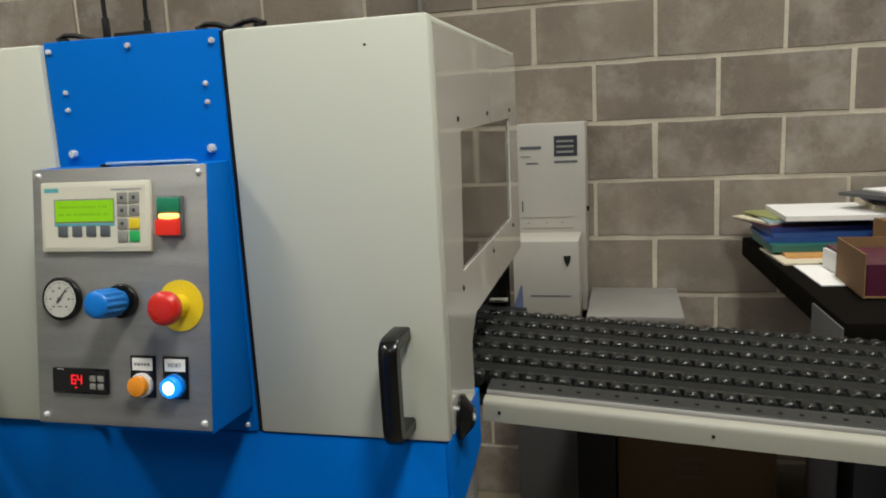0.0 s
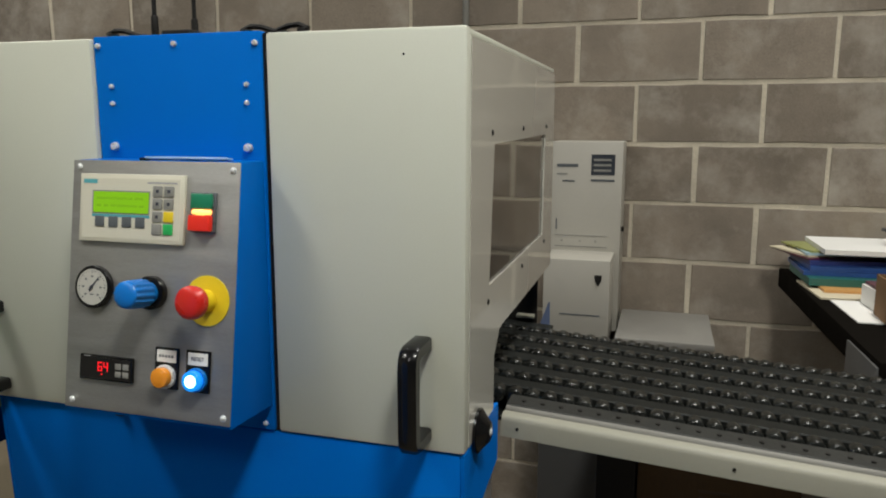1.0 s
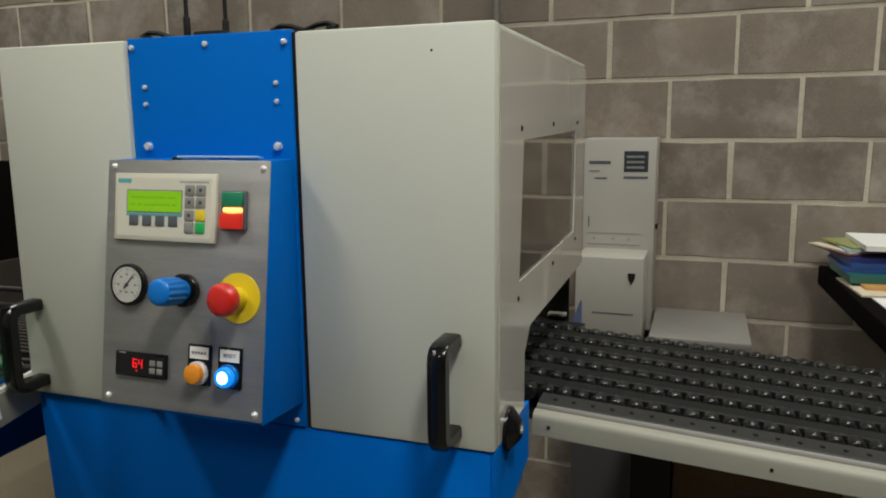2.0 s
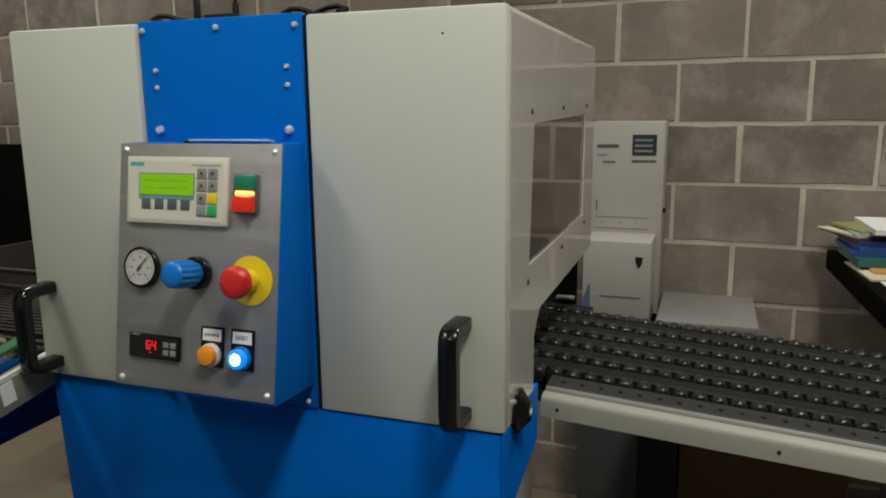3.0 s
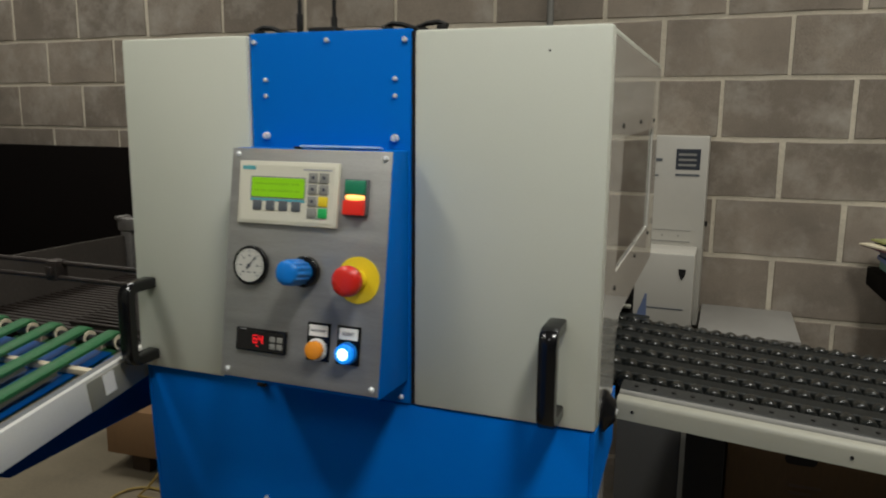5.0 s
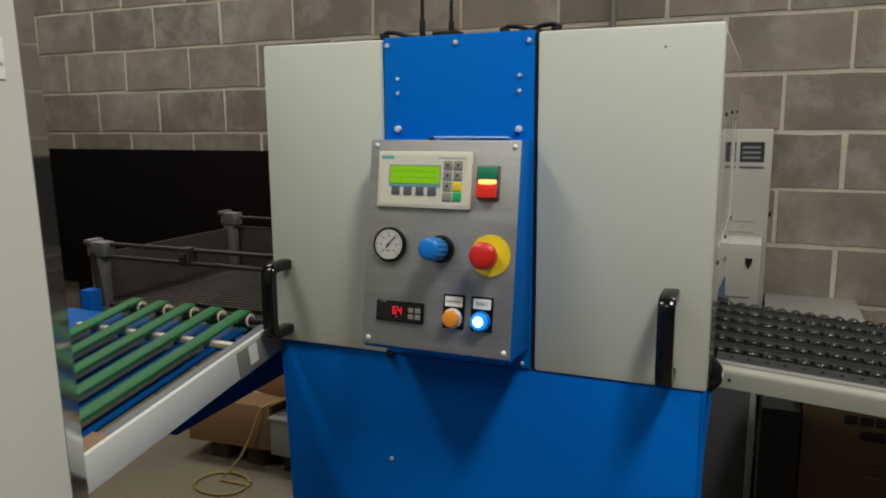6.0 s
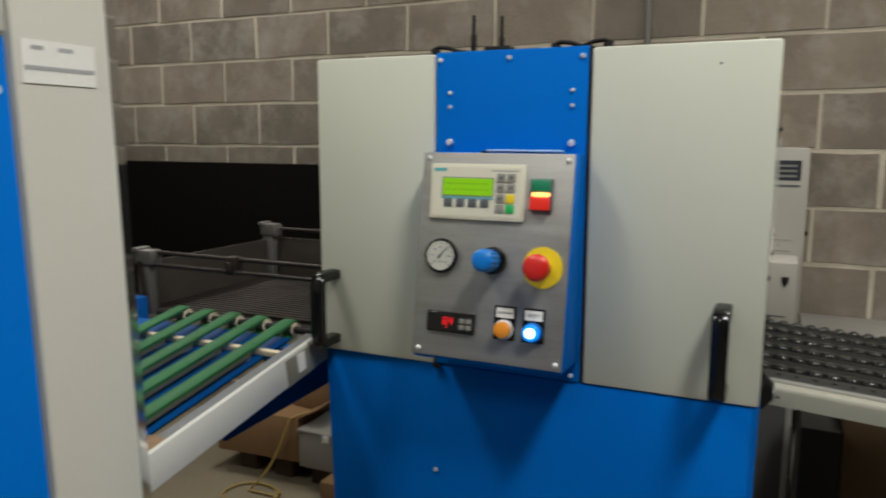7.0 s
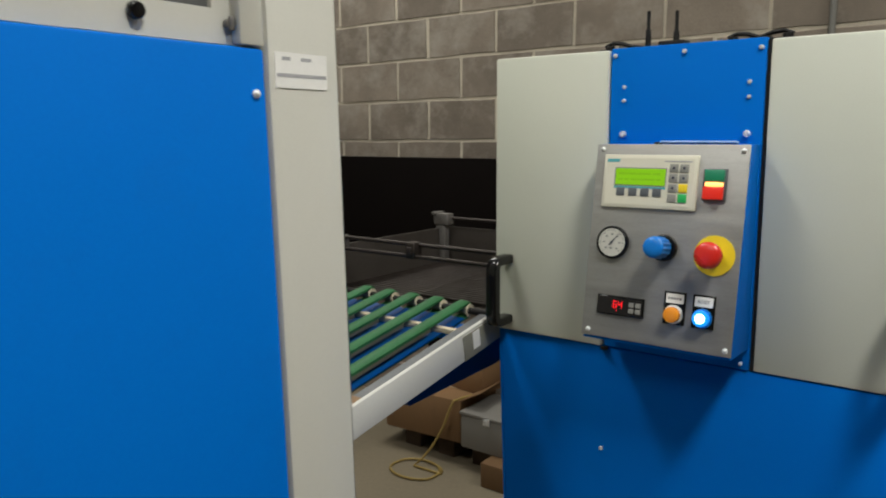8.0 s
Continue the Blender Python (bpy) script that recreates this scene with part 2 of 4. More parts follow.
def rod(bm, a, b, r, r2=None, seg=20, bevel=0.0):
    """Adds a round bar or cone from a to b."""
    a, b = Vector(a), Vector(b)
    d = b - a
    g = bmesh.ops.create_cone(bm, cap_ends=True, segments=seg, radius1=r, radius2=r if r2 is None else r2, depth=d.length)
    vs = g["verts"]
    if bevel:
        rims = [e for e in {e for v in vs for e in v.link_edges} if any(len(f.verts) > 4 for f in e.link_faces)]
        q = bmesh.ops.bevel(bm, geom=rims, offset=bevel, segments=3, profile=0.5, affect="EDGES")
        vs = list({v for v in vs if v.is_valid} | {v for f in q["faces"] for v in f.verts})
    bmesh.ops.transform(bm, matrix=Matrix.Translation((a + b) / 2) @ d.to_track_quat("Z", "Y").to_matrix().to_4x4(), verts=vs)
    return vs


def dome(bm, center, axis, r, height, seg=20, rings=6):
    """Adds a low dome on its base, pointing along axis."""
    axis = Vector(axis).normalized()
    q = axis.to_track_quat("Z", "Y").to_matrix().to_4x4()
    m = Matrix.Translation(center) @ q
    rows = []
    for i in range(rings):
        a = i / rings * math.pi / 2
        rows.append([bm.verts.new(m @ Vector((r * math.cos(a) * math.cos(2 * math.pi * k / seg), r * math.cos(a) * math.sin(2 * math.pi * k / seg),
                                               height * math.sin(a)))) for k in range(seg)])
    top = bm.verts.new(m @ Vector((0, 0, height)))
    for lo, hi in zip(rows, rows[1:]):
        for k in range(seg):
            bm.faces.new((lo[k], lo[(k + 1) % seg], hi[(k + 1) % seg], hi[k]))
    for k in range(seg):
        bm.faces.new((rows[-1][k], rows[-1][(k + 1) % seg], top))
    bm.faces.new(rows[0][::-1])


def tube(bm, pts, r, seg=10, flat=1.0, caps=True):
    """Adds a tube that follows the points."""
    pts = [Vector(p) for p in pts]
    rings = []
    up = Vector((0, 0, 1))
    for i, p in enumerate(pts):
        d = (pts[min(i + 1, len(pts) - 1)] - pts[max(i - 1, 0)]).normalized()
        side = d.cross(up)
        side = side.normalized() if side.length > 1e-3 else Vector((1, 0, 0))
        over = side.cross(d)
        rings.append([bm.verts.new(p + side * r * math.cos(2 * math.pi * k / seg) + over * r * flat * math.sin(2 * math.pi * k / seg)) for k in range(seg)])
    for a, b in zip(rings, rings[1:]):
        for k in range(seg):
            bm.faces.new((a[k], a[(k + 1) % seg], b[(k + 1) % seg], b[k]))
    if caps:
        bm.faces.new(rings[0][::-1])
        bm.faces.new(rings[-1])


def prism(bm, poly, a0, a1, axis="x", bevel=0.0):
    """Adds a flat outline pushed along an axis: for x the outline is (y, z), for y (x, z), for z (x, y)."""
    def at(p, a):
        return {"x": (a, p[0], p[1]), "y": (p[0], a, p[1]), "z": (p[0], p[1], a)}[axis]
    lo, hi = [bm.verts.new(at(p, a0)) for p in poly], [bm.verts.new(at(p, a1)) for p in poly]
    n = len(poly)
    fs = [bm.faces.new(lo), bm.faces.new(hi[::-1])] + [bm.faces.new((lo[i], hi[i], hi[(i + 1) % n], lo[(i + 1) % n])) for i in range(n)]
    bmesh.ops.recalc_face_normals(bm, faces=fs)
    if bevel:
        es = list({e for f in fs for e in f.edges})
        bmesh.ops.bevel(bm, geom=es, offset=bevel, segments=2, profile=0.5, affect="EDGES")


def ring_plate(bm, outer, inner, a0, a1, axis="x"):
    """Adds a plate with a hole: two outlines with as many corners."""
    def at(p, a):
        return {"x": (a, p[0], p[1]), "y": (p[0], a, p[1]), "z": (p[0], p[1], a)}[axis]
    n = len(outer)
    v = [[bm.verts.new(at(p, a)) for p in poly] for poly in (outer, inner) for a in (a0, a1)]
    o0, o1, i0, i1 = v
    fs = []
    for k in range(n):
        j = (k + 1) % n
        for q in ((o0[k], o0[j], i0[j], i0[k]), (o1[k], i1[k], i1[j], o1[j]), (o0[k], o1[k], o1[j], o0[j]), (i0[k], i0[j], i1[j], i1[k])):
            fs.append(bm.faces.new(q))
    bmesh.ops.recalc_face_normals(bm, faces=fs)


def finish(bm, name, material, smooth=40):
    me = bpy.data.meshes.new(name)
    for f in bm.faces:
        f.smooth = True
    bm.normal_update()
    for e in bm.edges:
        if len(e.link_faces) == 2 and e.calc_face_angle(0) > radians(smooth):
            e.smooth = False
    bm.to_mesh(me)
    bm.free()
    me.materials.append(material)
    return me


def part(name, bm, material, parent, label="", smooth=40):
    ob = new(name, finish(bm, name, material, smooth))
    ob.parent = parent
    if label:
        ob["label"] = label
    return ob


def whole(name, bm, material, label, category, kind="", group="", smooth=40):
    return tagged(new(name, finish(bm, name, material, smooth)), label, category, group, kind)


def thing(name, label, category, group="", kind="", at=(0, 0, 0)):
    ob = new(name)
    ob.empty_display_size = 0.05
    ob.location = at
    return tagged(ob, label, category, group, kind)


def quick(name, material, parent, *args, **kw):
    """A part that is one box."""
    label = kw.pop("label", "")
    bm = bmesh.new()
    box(bm, *args, **kw)
    return part(name, bm, material, parent, label)


def lettering(text, size, m, material, parent, name="lettering"):
    cu = bpy.data.curves.new(name, "FONT")
    cu.body, cu.size, cu.align_x, cu.align_y, cu.extrude = text, size, "CENTER", "CENTER", 0.0002
    tmp = bpy.data.objects.new(name, cu)
    me = bpy.data.meshes.new_from_object(tmp)
    bpy.data.objects.remove(tmp)
    me.transform(m)
    me.materials.append(material)
    ob = new(name, me)
    ob.parent = parent
    return ob


def screw(name, p, axis, r, parent, material=None, h=None):
    bm = bmesh.new()
    axis = Vector(axis).normalized()
    rod(bm, Vector(p), Vector(p) + axis * r * 0.25, r * 1.02, seg=14)
    dome(bm, Vector(p) + axis * r * 0.25, axis, r * 0.82, h or r * 0.55, 12, 4)
    return part(name, bm, material or ZINC, parent)


# ---- the hall ----
WALL_Y, X0, Z0 = 1.802, 0.106, 1.597
whole_floor = bmesh.new()
box(whole_floor, -8.2, 7.2, -9.2, 2.1, -0.12, 0.0)
whole("floor", whole_floor, FLOORM, "worn beige concrete workshop floor with stains", "floor", "structure")
bm = bmesh.new()
box(bm, -8.2, 7.2, -9.2, 2.1, 5.0, 5.12)
whole("ceiling", bm, PLASTER, "plain pale ceiling of the hall, out of view", "ceiling", "structure")
bm = bmesh.new()
box(bm, -8.0, 7.0, WALL_Y + 0.004, WALL_Y + 0.2, 0, 5.0)
wall_north = whole("wall_north", bm, MORTAR, "bare grey concrete block wall with pale mortar joints", "wall", "structure")
for nm, a in (("wall_west", (-8.2, -8.0, -9.2, 2.1)), ("wall_east", (7.0, 7.2, -9.2, 2.1)), ("wall_south", (-8.0, 7.0, -9.2, -9.0))):
    bm = bmesh.new()
    box(bm, *a, 0, 5.0)
    whole(nm, bm, PLASTER, "plain unseen wall closing the hall", "wall", "structure")

# ---- control box frame: u to the right, v down, w out of the plate ----
PU = Vector((1, 0, 0))
PV = Vector((0, -0.045, -0.289)).normalized()
PN = Vector((0, -0.988093, 0.153855))
PA = Vector((-0.486, -0.054, 1.404))


def pp(u, v, w=0.0):
    return PA + PU * u + PV * v + PN * w


PM = Matrix(((PU.x, -PV.x, PN.x, PA.x), (PU.y, -PV.y, PN.y, PA.y), (PU.z, -PV.z, PN.z, PA.z), (0, 0, 0, 1)))


def pbox(bm, u0, u1, v0, v1, w0, w1, bevel=0.0):
    return box(bm, u0, u1, -v1, -v0, w0, w1, bevel, PM)


def ppart(name, material, parent, *a, label="", bevel=0.0):
    bm = bmesh.new()
    pbox(bm, *a, bevel)
    return part(name, bm, material, parent, label)


# ---- press machine ----
press = thing("press_machine", "blue and light grey press machine with control panel and hoods", "machine", at=(-0.36, 0.3, 0))


def mpart(name, bm, material, label="", parent=None, smooth=40):
    ob = part(name, bm, material, parent or press, label, smooth)
    if parent is None:
        ob.matrix_parent_inverse = Matrix.Translation((0.36, -0.3, 0))
    return ob


# blue stand: front plate with returned sides that run back under the conveyor
bm = bmesh.new()
prism(bm, [(0.058, 0.0), (0.003, 1.058), (0.19, 1.058), (0.19, 0.972), (0.056, 0.945), (0.040, 0.90), (0.087, 0.0)], -0.006, -0.001, "x")
mpart("side_plate", bm, BLUE)
bm = bmesh.new()
prism(bm, [(0.058, 0.0), (0.003, 1.058), (0.19, 1.058), (0.19, 0.972), (0.056, 0.945), (0.040, 0.90), (0.087, 0.0)], -0.721, -0.716, "x")
mpart("side_plate", bm, BLUE)
bm = bmesh.new()
prism(bm, [(0.058, 0.0), (0.003, 1.058), (0.013, 1.058), (0.068, 0.0)], -0.7155, -0.0065, "x", 0.002)
stand = mpart("front_plate", bm, BLUE, "blue painted sheet front of the stand")
bm = bmesh.new()
for x in (-0.66, -0.34):
    box(bm, x - 0.04, x + 0.04, 0.50, 0.58, 0, 1.5, 0.003)
box(bm, -0.62, -0.38, 0.515, 0.565, 0.2, 0.28, 0.003)
mpart("rear_frame", bm, BLUE)
bm = bmesh.new()
box(bm, -0.055, -0.014, 0.072, 0.215, 0.0, 0.935, 0.003)
mpart("lower_side_cover", bm, TABLEG, "plain grey lower side cover")
# blue column face between the hoods
bm = bmesh.new()
box(bm, -0.5015, -0.2575, 0.0, 0.012, 1.0605, 1.568, 0.0015)
mpart("column_plate", bm, BLUE, "blue painted cover plate with bolts")
bm = bmesh.new()
box(bm, -0.4995, -0.2595, 0.014, 0.56, 1.20, 1.556)
mpart("column_core", bm, BLUE)


def bolt(x, z, r, y=0.0, parent=None):
    bm = bmesh.new()
    rod(bm, (x, y, z), (x, y - r * 0.25, z), r * 1.05, seg=16)
    rod(bm, (x, y - r * 0.3, z), (x, y - r * 1.1, z), r, seg=6, bevel=0.0006)
    mpart("bolt", bm, ZINC, parent=parent)


for x in (-0.477, -0.279):
    bolt(x, 1.428, 0.0052)
    bolt(x, 1.505, 0.0030)
    bolt(x, 1.483, 0.0030)
for x, z in ((-0.494, 1.556), (-0.379, 1.556), (-0.265, 1.554)):
    bolt(x, z, 0.0035)
bolt(-0.270, 1.070, 0.0032)
bolt(-0.507, 0.864, 0.0036, 0.013)


def hood(x0, x1, side, front=0.0):
    """A bent sheet hood: front door, top, and a side with a window cut-out and a conveyor notch."""
    bm = bmesh.new()
    box(bm, x0, x1, front, 0.02, 1.060, 1.5655, 0.004)
    door = mpart("hood_door", bm, GREY, "light grey painted sheet metal door")
    bm = bmesh.new()
    box(bm, x0 + 0.002, x1 - 0.002, 0.0205, 0.66, 1.556, 1.5645, 0.002)
    mpart("hood_top", bm, GREY)
    t = 0.003
    xs = (side, side - t) if side > -0.3 else (side, side + t)
    outer = [(0.0205, 1.062), (0.0205, 1.5555), (0.66, 1.5555), (0.66, 1.18), (0.60, 1.178), (0.19, 1.172), (0.155, 1.14), (0.155, 1.062)]
    inner = [(0.12, 1.247), (0.142, 1.432), (0.56, 1.440), (0.555, 1.300), (0.552, 1.255), (0.20, 1.2485), (0.16, 1.248), (0.125, 1.2475)]
    bm = bmesh.new()
    ring_plate(bm, outer, inner, xs[0], xs[1], "x")
    sp = mpart("hood_side", bm, GLOSSY, "glossy grey side sheet with a window opening")
    bm = bmesh.new()
    prism(bm, [(0.112, 1.238), (0.132, 1.441), (0.57, 1.449), (0.563, 1.245)], xs[1] - (0.0035 if side > -0.3 else -0.0035), xs[1] - (0.0005 if side > -0.3 else -0.0005), "x")
    w = mpart("hood_window", bm, WINDOW, "clear smoky plastic window", sp)
    w.visible_shadow = False
    d = 1 if side > -0.3 else -1
    for y, z in ((0.128, 1.447), (0.34, 1.452), (0.57, 1.455), (0.115, 1.226), (0.35, 1.232), (0.57, 1.24)):
        bm = bmesh.new()
        dome(bm, (side, y, z), (d, 0, 0), 0.004, 0.002, 10, 3)
        mpart("screw", bm, BLACKM, parent=sp)
    return door


def hood_handle(x, z0, z1, parent, front=0.0):
    """A black bow handle, standing off the door on two feet."""
    n, r = 10, 0.0108
    pts = [(x, -0.001, z1 - 0.011), (x, -0.038, z1 - 0.011), (x, -0.047, z1 - 0.0135)]
    pts += [(x, -0.0505, z1 - 0.019), (x, -0.052, z1 - 0.028)]
    pts += [(x, -0.052, z1 - 0.035 - (z1 - z0 - 0.07) * i / n) for i in range(1, n)]
    pts += [(x, -0.052, z0 + 0.028), (x, -0.0505, z0 + 0.019), (x, -0.047, z0 + 0.0135), (x, -0.038, z0 + 0.011), (x, -0.001, z0 + 0.011)]
    bm = bmesh.new()
    rings = []
    sec = [(-1, -0.75), (-0.75, -1), (0.75, -1), (1, -0.75), (1, 0.75), (0.75, 1), (-0.75, 1), (-1, 0.75)]
    for i, p in enumerate(pts):
        a, b = Vector(pts[max(i - 1, 0)]), Vector(pts[min(i + 1, len(pts) - 1)])
        d = (b - a).normalized()
        s = Vector((1, 0, 0))
        o = s.cross(d)
        rings.append([bm.verts.new(Vector(p) + Vector((0, front, 0)) + s * sx * r * 1.05 + o * sy * r * 0.78) for sx, sy in sec])
    for a, b in zip(rings, rings[1:]):
        for k in range(8):
            bm.faces.new((a[k], a[(k + 1) % 8], b[(k + 1) % 8], b[k]))
    bm.faces.new(rings[0][::-1])
    bm.faces.new(rings[-1])
    bmesh.ops.recalc_face_normals(bm, faces=bm.faces[:])
    h = mpart("handle", bm, BLACKP, "glossy black plastic bow handle", parent, 50)
    return h


door_r = hood(-0.2515, 0.0, 0.0)
door_l = hood(-0.7255, -0.5035, -0.7255, -0.005)
for door, x, front in ((door_r, -0.053, 0.0), (door_l, -0.697, -0.005)):
    hood_handle(x, 1.072, 1.209, door, front)
bm = bmesh.new()
dome(bm, (-0.075, -0.0002, 1.536), (0, -1, 0), 0.0016, 0.0006, 8, 2)
mpart("rivet", bm, BLACKM, parent=door_r)
# black dark seam seal along the hinge side of the hood
bm = bmesh.new()
box(bm, -0.257, -0.252, 0.004, 0.018, 1.0605, 1.565)
mpart("door_seal", bm, BLACKM, "black rubber seal")
# rubber bumper on the side
bm = bmesh.new()
rod(bm, (0.0005, 0.062, 1.068), (0.004, 0.062, 1.068), 0.029, seg=28)
rod(bm, (0.004, 0.062, 1.068), (0.018, 0.062, 1.068), 0.028, 0.012, 28, 0.002)
knob = mpart("bumper", bm, BLACKP, "black conical rubber bumper")
bm = bmesh.new()
dome(bm, (0.018, 0.062, 1.068), (1, 0, 0), 0.005, 0.002, 12, 3)
mpart("bumper_screw", bm, ZINC, parent=knob)
# latch under the grey door
bm = bmesh.new()
box(bm, -0.506, -0.493, -0.005, 0.0025, 1.0535, 1.0595, 0.001)
mpart("latch", bm, BLACKM)

# fittings on top of the machine
bm = bmesh.new()
box(bm, -0.60, -0.18, 0.06, 0.50, 1.567, 1.572)
mpart("top_plate", bm, BLACKM, "black top cover")
for x, y in ((-0.476, 0.092), (-0.443, 0.137)):
    bm = bmesh.new()
    rod(bm, (x, y, 1.572), (x, y, 1.606), 0.0050, seg=14, bevel=0.001)
    rod(bm, (x, y, 1.606), (x, y, 1.637 if y < 0.12 else 1.640), 0.0031, seg=12)
    mpart("threaded_pin", bm, BLACKM, "dark adjusting pin")
for cx, cy, turn_ in ((-0.535, 0.09, 1), (-0.262, 0.10, -1), (-0.325, 0.10, 1)):
    bm = bmesh.new()
    box(bm, cx - 0.024, cx + 0.024, cy - 0.013, cy + 0.016, 1.572, 1.5765, 0.0015)
    rod(bm, (cx - 0.010 * turn_, cy, 1.5765), (cx - 0.010 * turn_, cy, 1.583), 0.008, seg=14, bevel=0.001)
    tube(bm, [(cx - 0.018 * turn_, cy, 1.582), (cx - 0.004 * turn_, cy, 1.5875), (cx + 0.012 * turn_, cy, 1.586), (cx + 0.030 * turn_, cy, 1.580),
              (cx + 0.050 * turn_, cy, 1.5765)], 0.0052, 8, 0.7)
    mpart("clamp_lever", bm, BLACKM, "black clamp lever")
bm = bmesh.new()
box(bm, -0.450, -0.405, 0.07, 0.10, 1.572, 1.583, 0.002)
mpart("clamp_block", bm, BLACKM)

# ---- control box ----
cb = thing("control_box", "blue control box with brushed steel front and push buttons", "control panel", at=(0, 0, 0))
bm = bmesh.new()
prism(bm, [(-0.001, 1.096), (-0.001, 1.4125), (-0.0515, 1.4125), (-0.0981, 1.1005)], -0.4945, -0.2585, "x", 0.002)
part("case", bm, BLUE, cb, "blue painted sheet metal case")
face = ppart("front_plate", STEEL, cb, -0.0095, 0.2285, -0.0085, 0.3015, 0.0, 0.002, label="brushed stainless steel front plate", bevel=0.0008)
for u, v in ((0.0, 0.0), (0.2195, 0.001), (0.002, 0.2920), (0.2195, 0.2925)):
    screw("screw", pp(u, v, 0.002), PN, 0.0042, cb)
# lip: the bright highlight along it is put into the pale blue
bm = bmesh.new()
pbox(bm, 0.090, 0.206, -0.0150, -0.0118, -0.018, -0.004, 0.001)
part("lid_lip", bm, LIPBLUE, cb, "folded blue lip with its highlight in the pale colour")
bm = bmesh.new()
pbox(bm, 0.081, 0.0895, -0.0135, -0.0095, -0.017, -0.006, 0.001)
part("lip_plug", bm, BLACKM, cb)

# operator display
td = ppart("operator_display", CREAM, cb, 0.0070, 0.1580, 0.0085, 0.0920, 0.002, 0.0075, label="cream operator display with a lit green screen", bevel=0.0015)
ppart("display_field", CREAM, td, 0.0125, 0.1525, 0.0140, 0.0870, 0.0075, 0.0079)
ppart("screen_surround", KEYGREY, td, 0.0265, 0.1105, 0.0288, 0.0575, 0.0079, 0.0083)
ppart("screen", LCD, td, 0.0285, 0.1090, 0.0305, 0.0560, 0.0084, 0.0088, label="lit yellow-green screen")
for v in (0.0385, 0.0475):
    bm = bmesh.new()
    u = 0.034
    rnd = random.Random(int(v * 10000))
    while u < 0.100:
        w = rnd.uniform(0.0015, 0.0026)
        if rnd.random() < 0.85:
            pbox(bm, u, u + w, v - 0.0014, v + 0.0014, 0.0088, 0.00895)
        u += w + 0.0011
    part("text_bars", bm, LCDTEXT, td)
ppart("key_band", TEAL, td, 0.0265, 0.1105, 0.0580, 0.0615, 0.0079, 0.0082)
for u in (0.0385, 0.0585, 0.0780, 0.0975):
    ppart("function_key", KEYDARK, td, u - 0.0068, u + 0.0068, 0.0605, 0.0735, 0.0079, 0.0093, bevel=0.0008)
keys = [(0.1215, 0.0285, KEYGREY), (0.1375, 0.0285, KEYGREY), (0.1215, 0.0435, KEYGREY), (0.1375, 0.0435, KEYGREY),
        (0.1215, 0.0590, KEYGREY), (0.1375, 0.0590, YELLOW), (0.1215, 0.0740, KEYGREY), (0.1375, 0.0740, GREENKEY)]
for i, (u, v, mtl) in enumerate(keys):
    k = ppart("key", mtl, td, u - 0.0068, u + 0.0068, v - 0.0064, v + 0.0064, 0.0079, 0.0095, bevel=0.0008)
    if mtl is KEYGREY and i < 5:
        bm = bmesh.new()
        pbox(bm, u - 0.002, u + 0.002, v - 0.002, v + 0.002, 0.0095, 0.0097)
        part("key_mark", bm, INK, k)
ppart("maker_mark", TEAL, td, 0.0125, 0.0330, 0.0155, 0.0205, 0.0079, 0.0083)
ppart("maker_line", GREYINK, td, 0.1060, 0.1480, 0.0175, 0.0195, 0.0079, 0.0083)

# double push button
db = ppart("double_button", KEYDARK, cb, 0.1655, 0.2005, 0.0275, 0.0755, 0.002, 0.0065, label="green and red double push button with lit bar", bevel=0.002)
ppart("start_cap", GREENP, db, 0.1685, 0.1975, 0.0295, 0.0470, 0.0065, 0.0110, bevel=0.0015)
ppart("lamp_strip", LAMPWARM, db, 0.1695, 0.1965, 0.0482, 0.0540, 0.0065, 0.0100, bevel=0.002)
bm = bmesh.new()
dome(bm, (0, 0, 0), (0, 0, 1), 0.0132, 0.0042, 24, 6)
bmesh.ops.transform(bm, matrix=PM @ Matrix.Translation((0.1830, -0.0515, 0.0095)) @ Matrix.Diagonal((1, 0.27, 1, 1)), verts=bm.verts[:])
part("light_bar", bm, LAMPWARM, db, "glowing warm oval light")
ppart("stop_cap", STOPRED, db, 0.1685, 0.1975, 0.0550, 0.0735, 0.0065, 0.0150, bevel=0.0015)

# pressure gauge
bm = bmesh.new()
rod(bm, pp(0.0325, 0.1485, 0.002), pp(0.0325, 0.1485, 0.010), 0.0265, seg=40, bevel=0.0015)
gauge = part("pressure_gauge", bm, BLACKP, cb, "round pressure gauge with white dial and black rim")
bm = bmesh.new()
rod(bm, pp(0.0325, 0.1485, 0.0100), pp(0.0325, 0.1485, 0.0104), 0.0222, seg=40)
part("dial", bm, DIAL, gauge)
bm = bmesh.new()
for i in range(7):
    a = radians(225 - 45 * i)
    pbox(bm, 0.0325 + 0.0130 * math.cos(a) - 0.0016, 0.0325 + 0.0130 * math.cos(a) + 0.0016, 0.1485 - 0.0130 * math.sin(a) - 0.0011,
         0.1485 - 0.0130 * math.sin(a) + 0.0011, 0.0104, 0.0106)
pbox(bm, 0.0295, 0.0355, 0.1570, 0.1585, 0.0104, 0.0106)
part("dial_figures", bm, KEYDARK, gauge)
bm = bmesh.new()
for i in range(31):
    a = radians(225 - 270 * i / 30)
    r0 = 0.0172 if i % 5 == 0 else 0.0188
    c, s = math.cos(a), math.sin(a)
    d, n = Vector((c, s, 0)), Vector((-s, c, 0))
    w = 0.0005 if i % 5 == 0 else 0.0003
    q = [d * r0 + n * w, d * 0.0206 + n * w, d * 0.0206 - n * w, d * r0 - n * w]
    bm.faces.new([bm.verts.new(pp(0.0325 + p.x, 0.1485 - p.y, 0.0106)) for p in q])
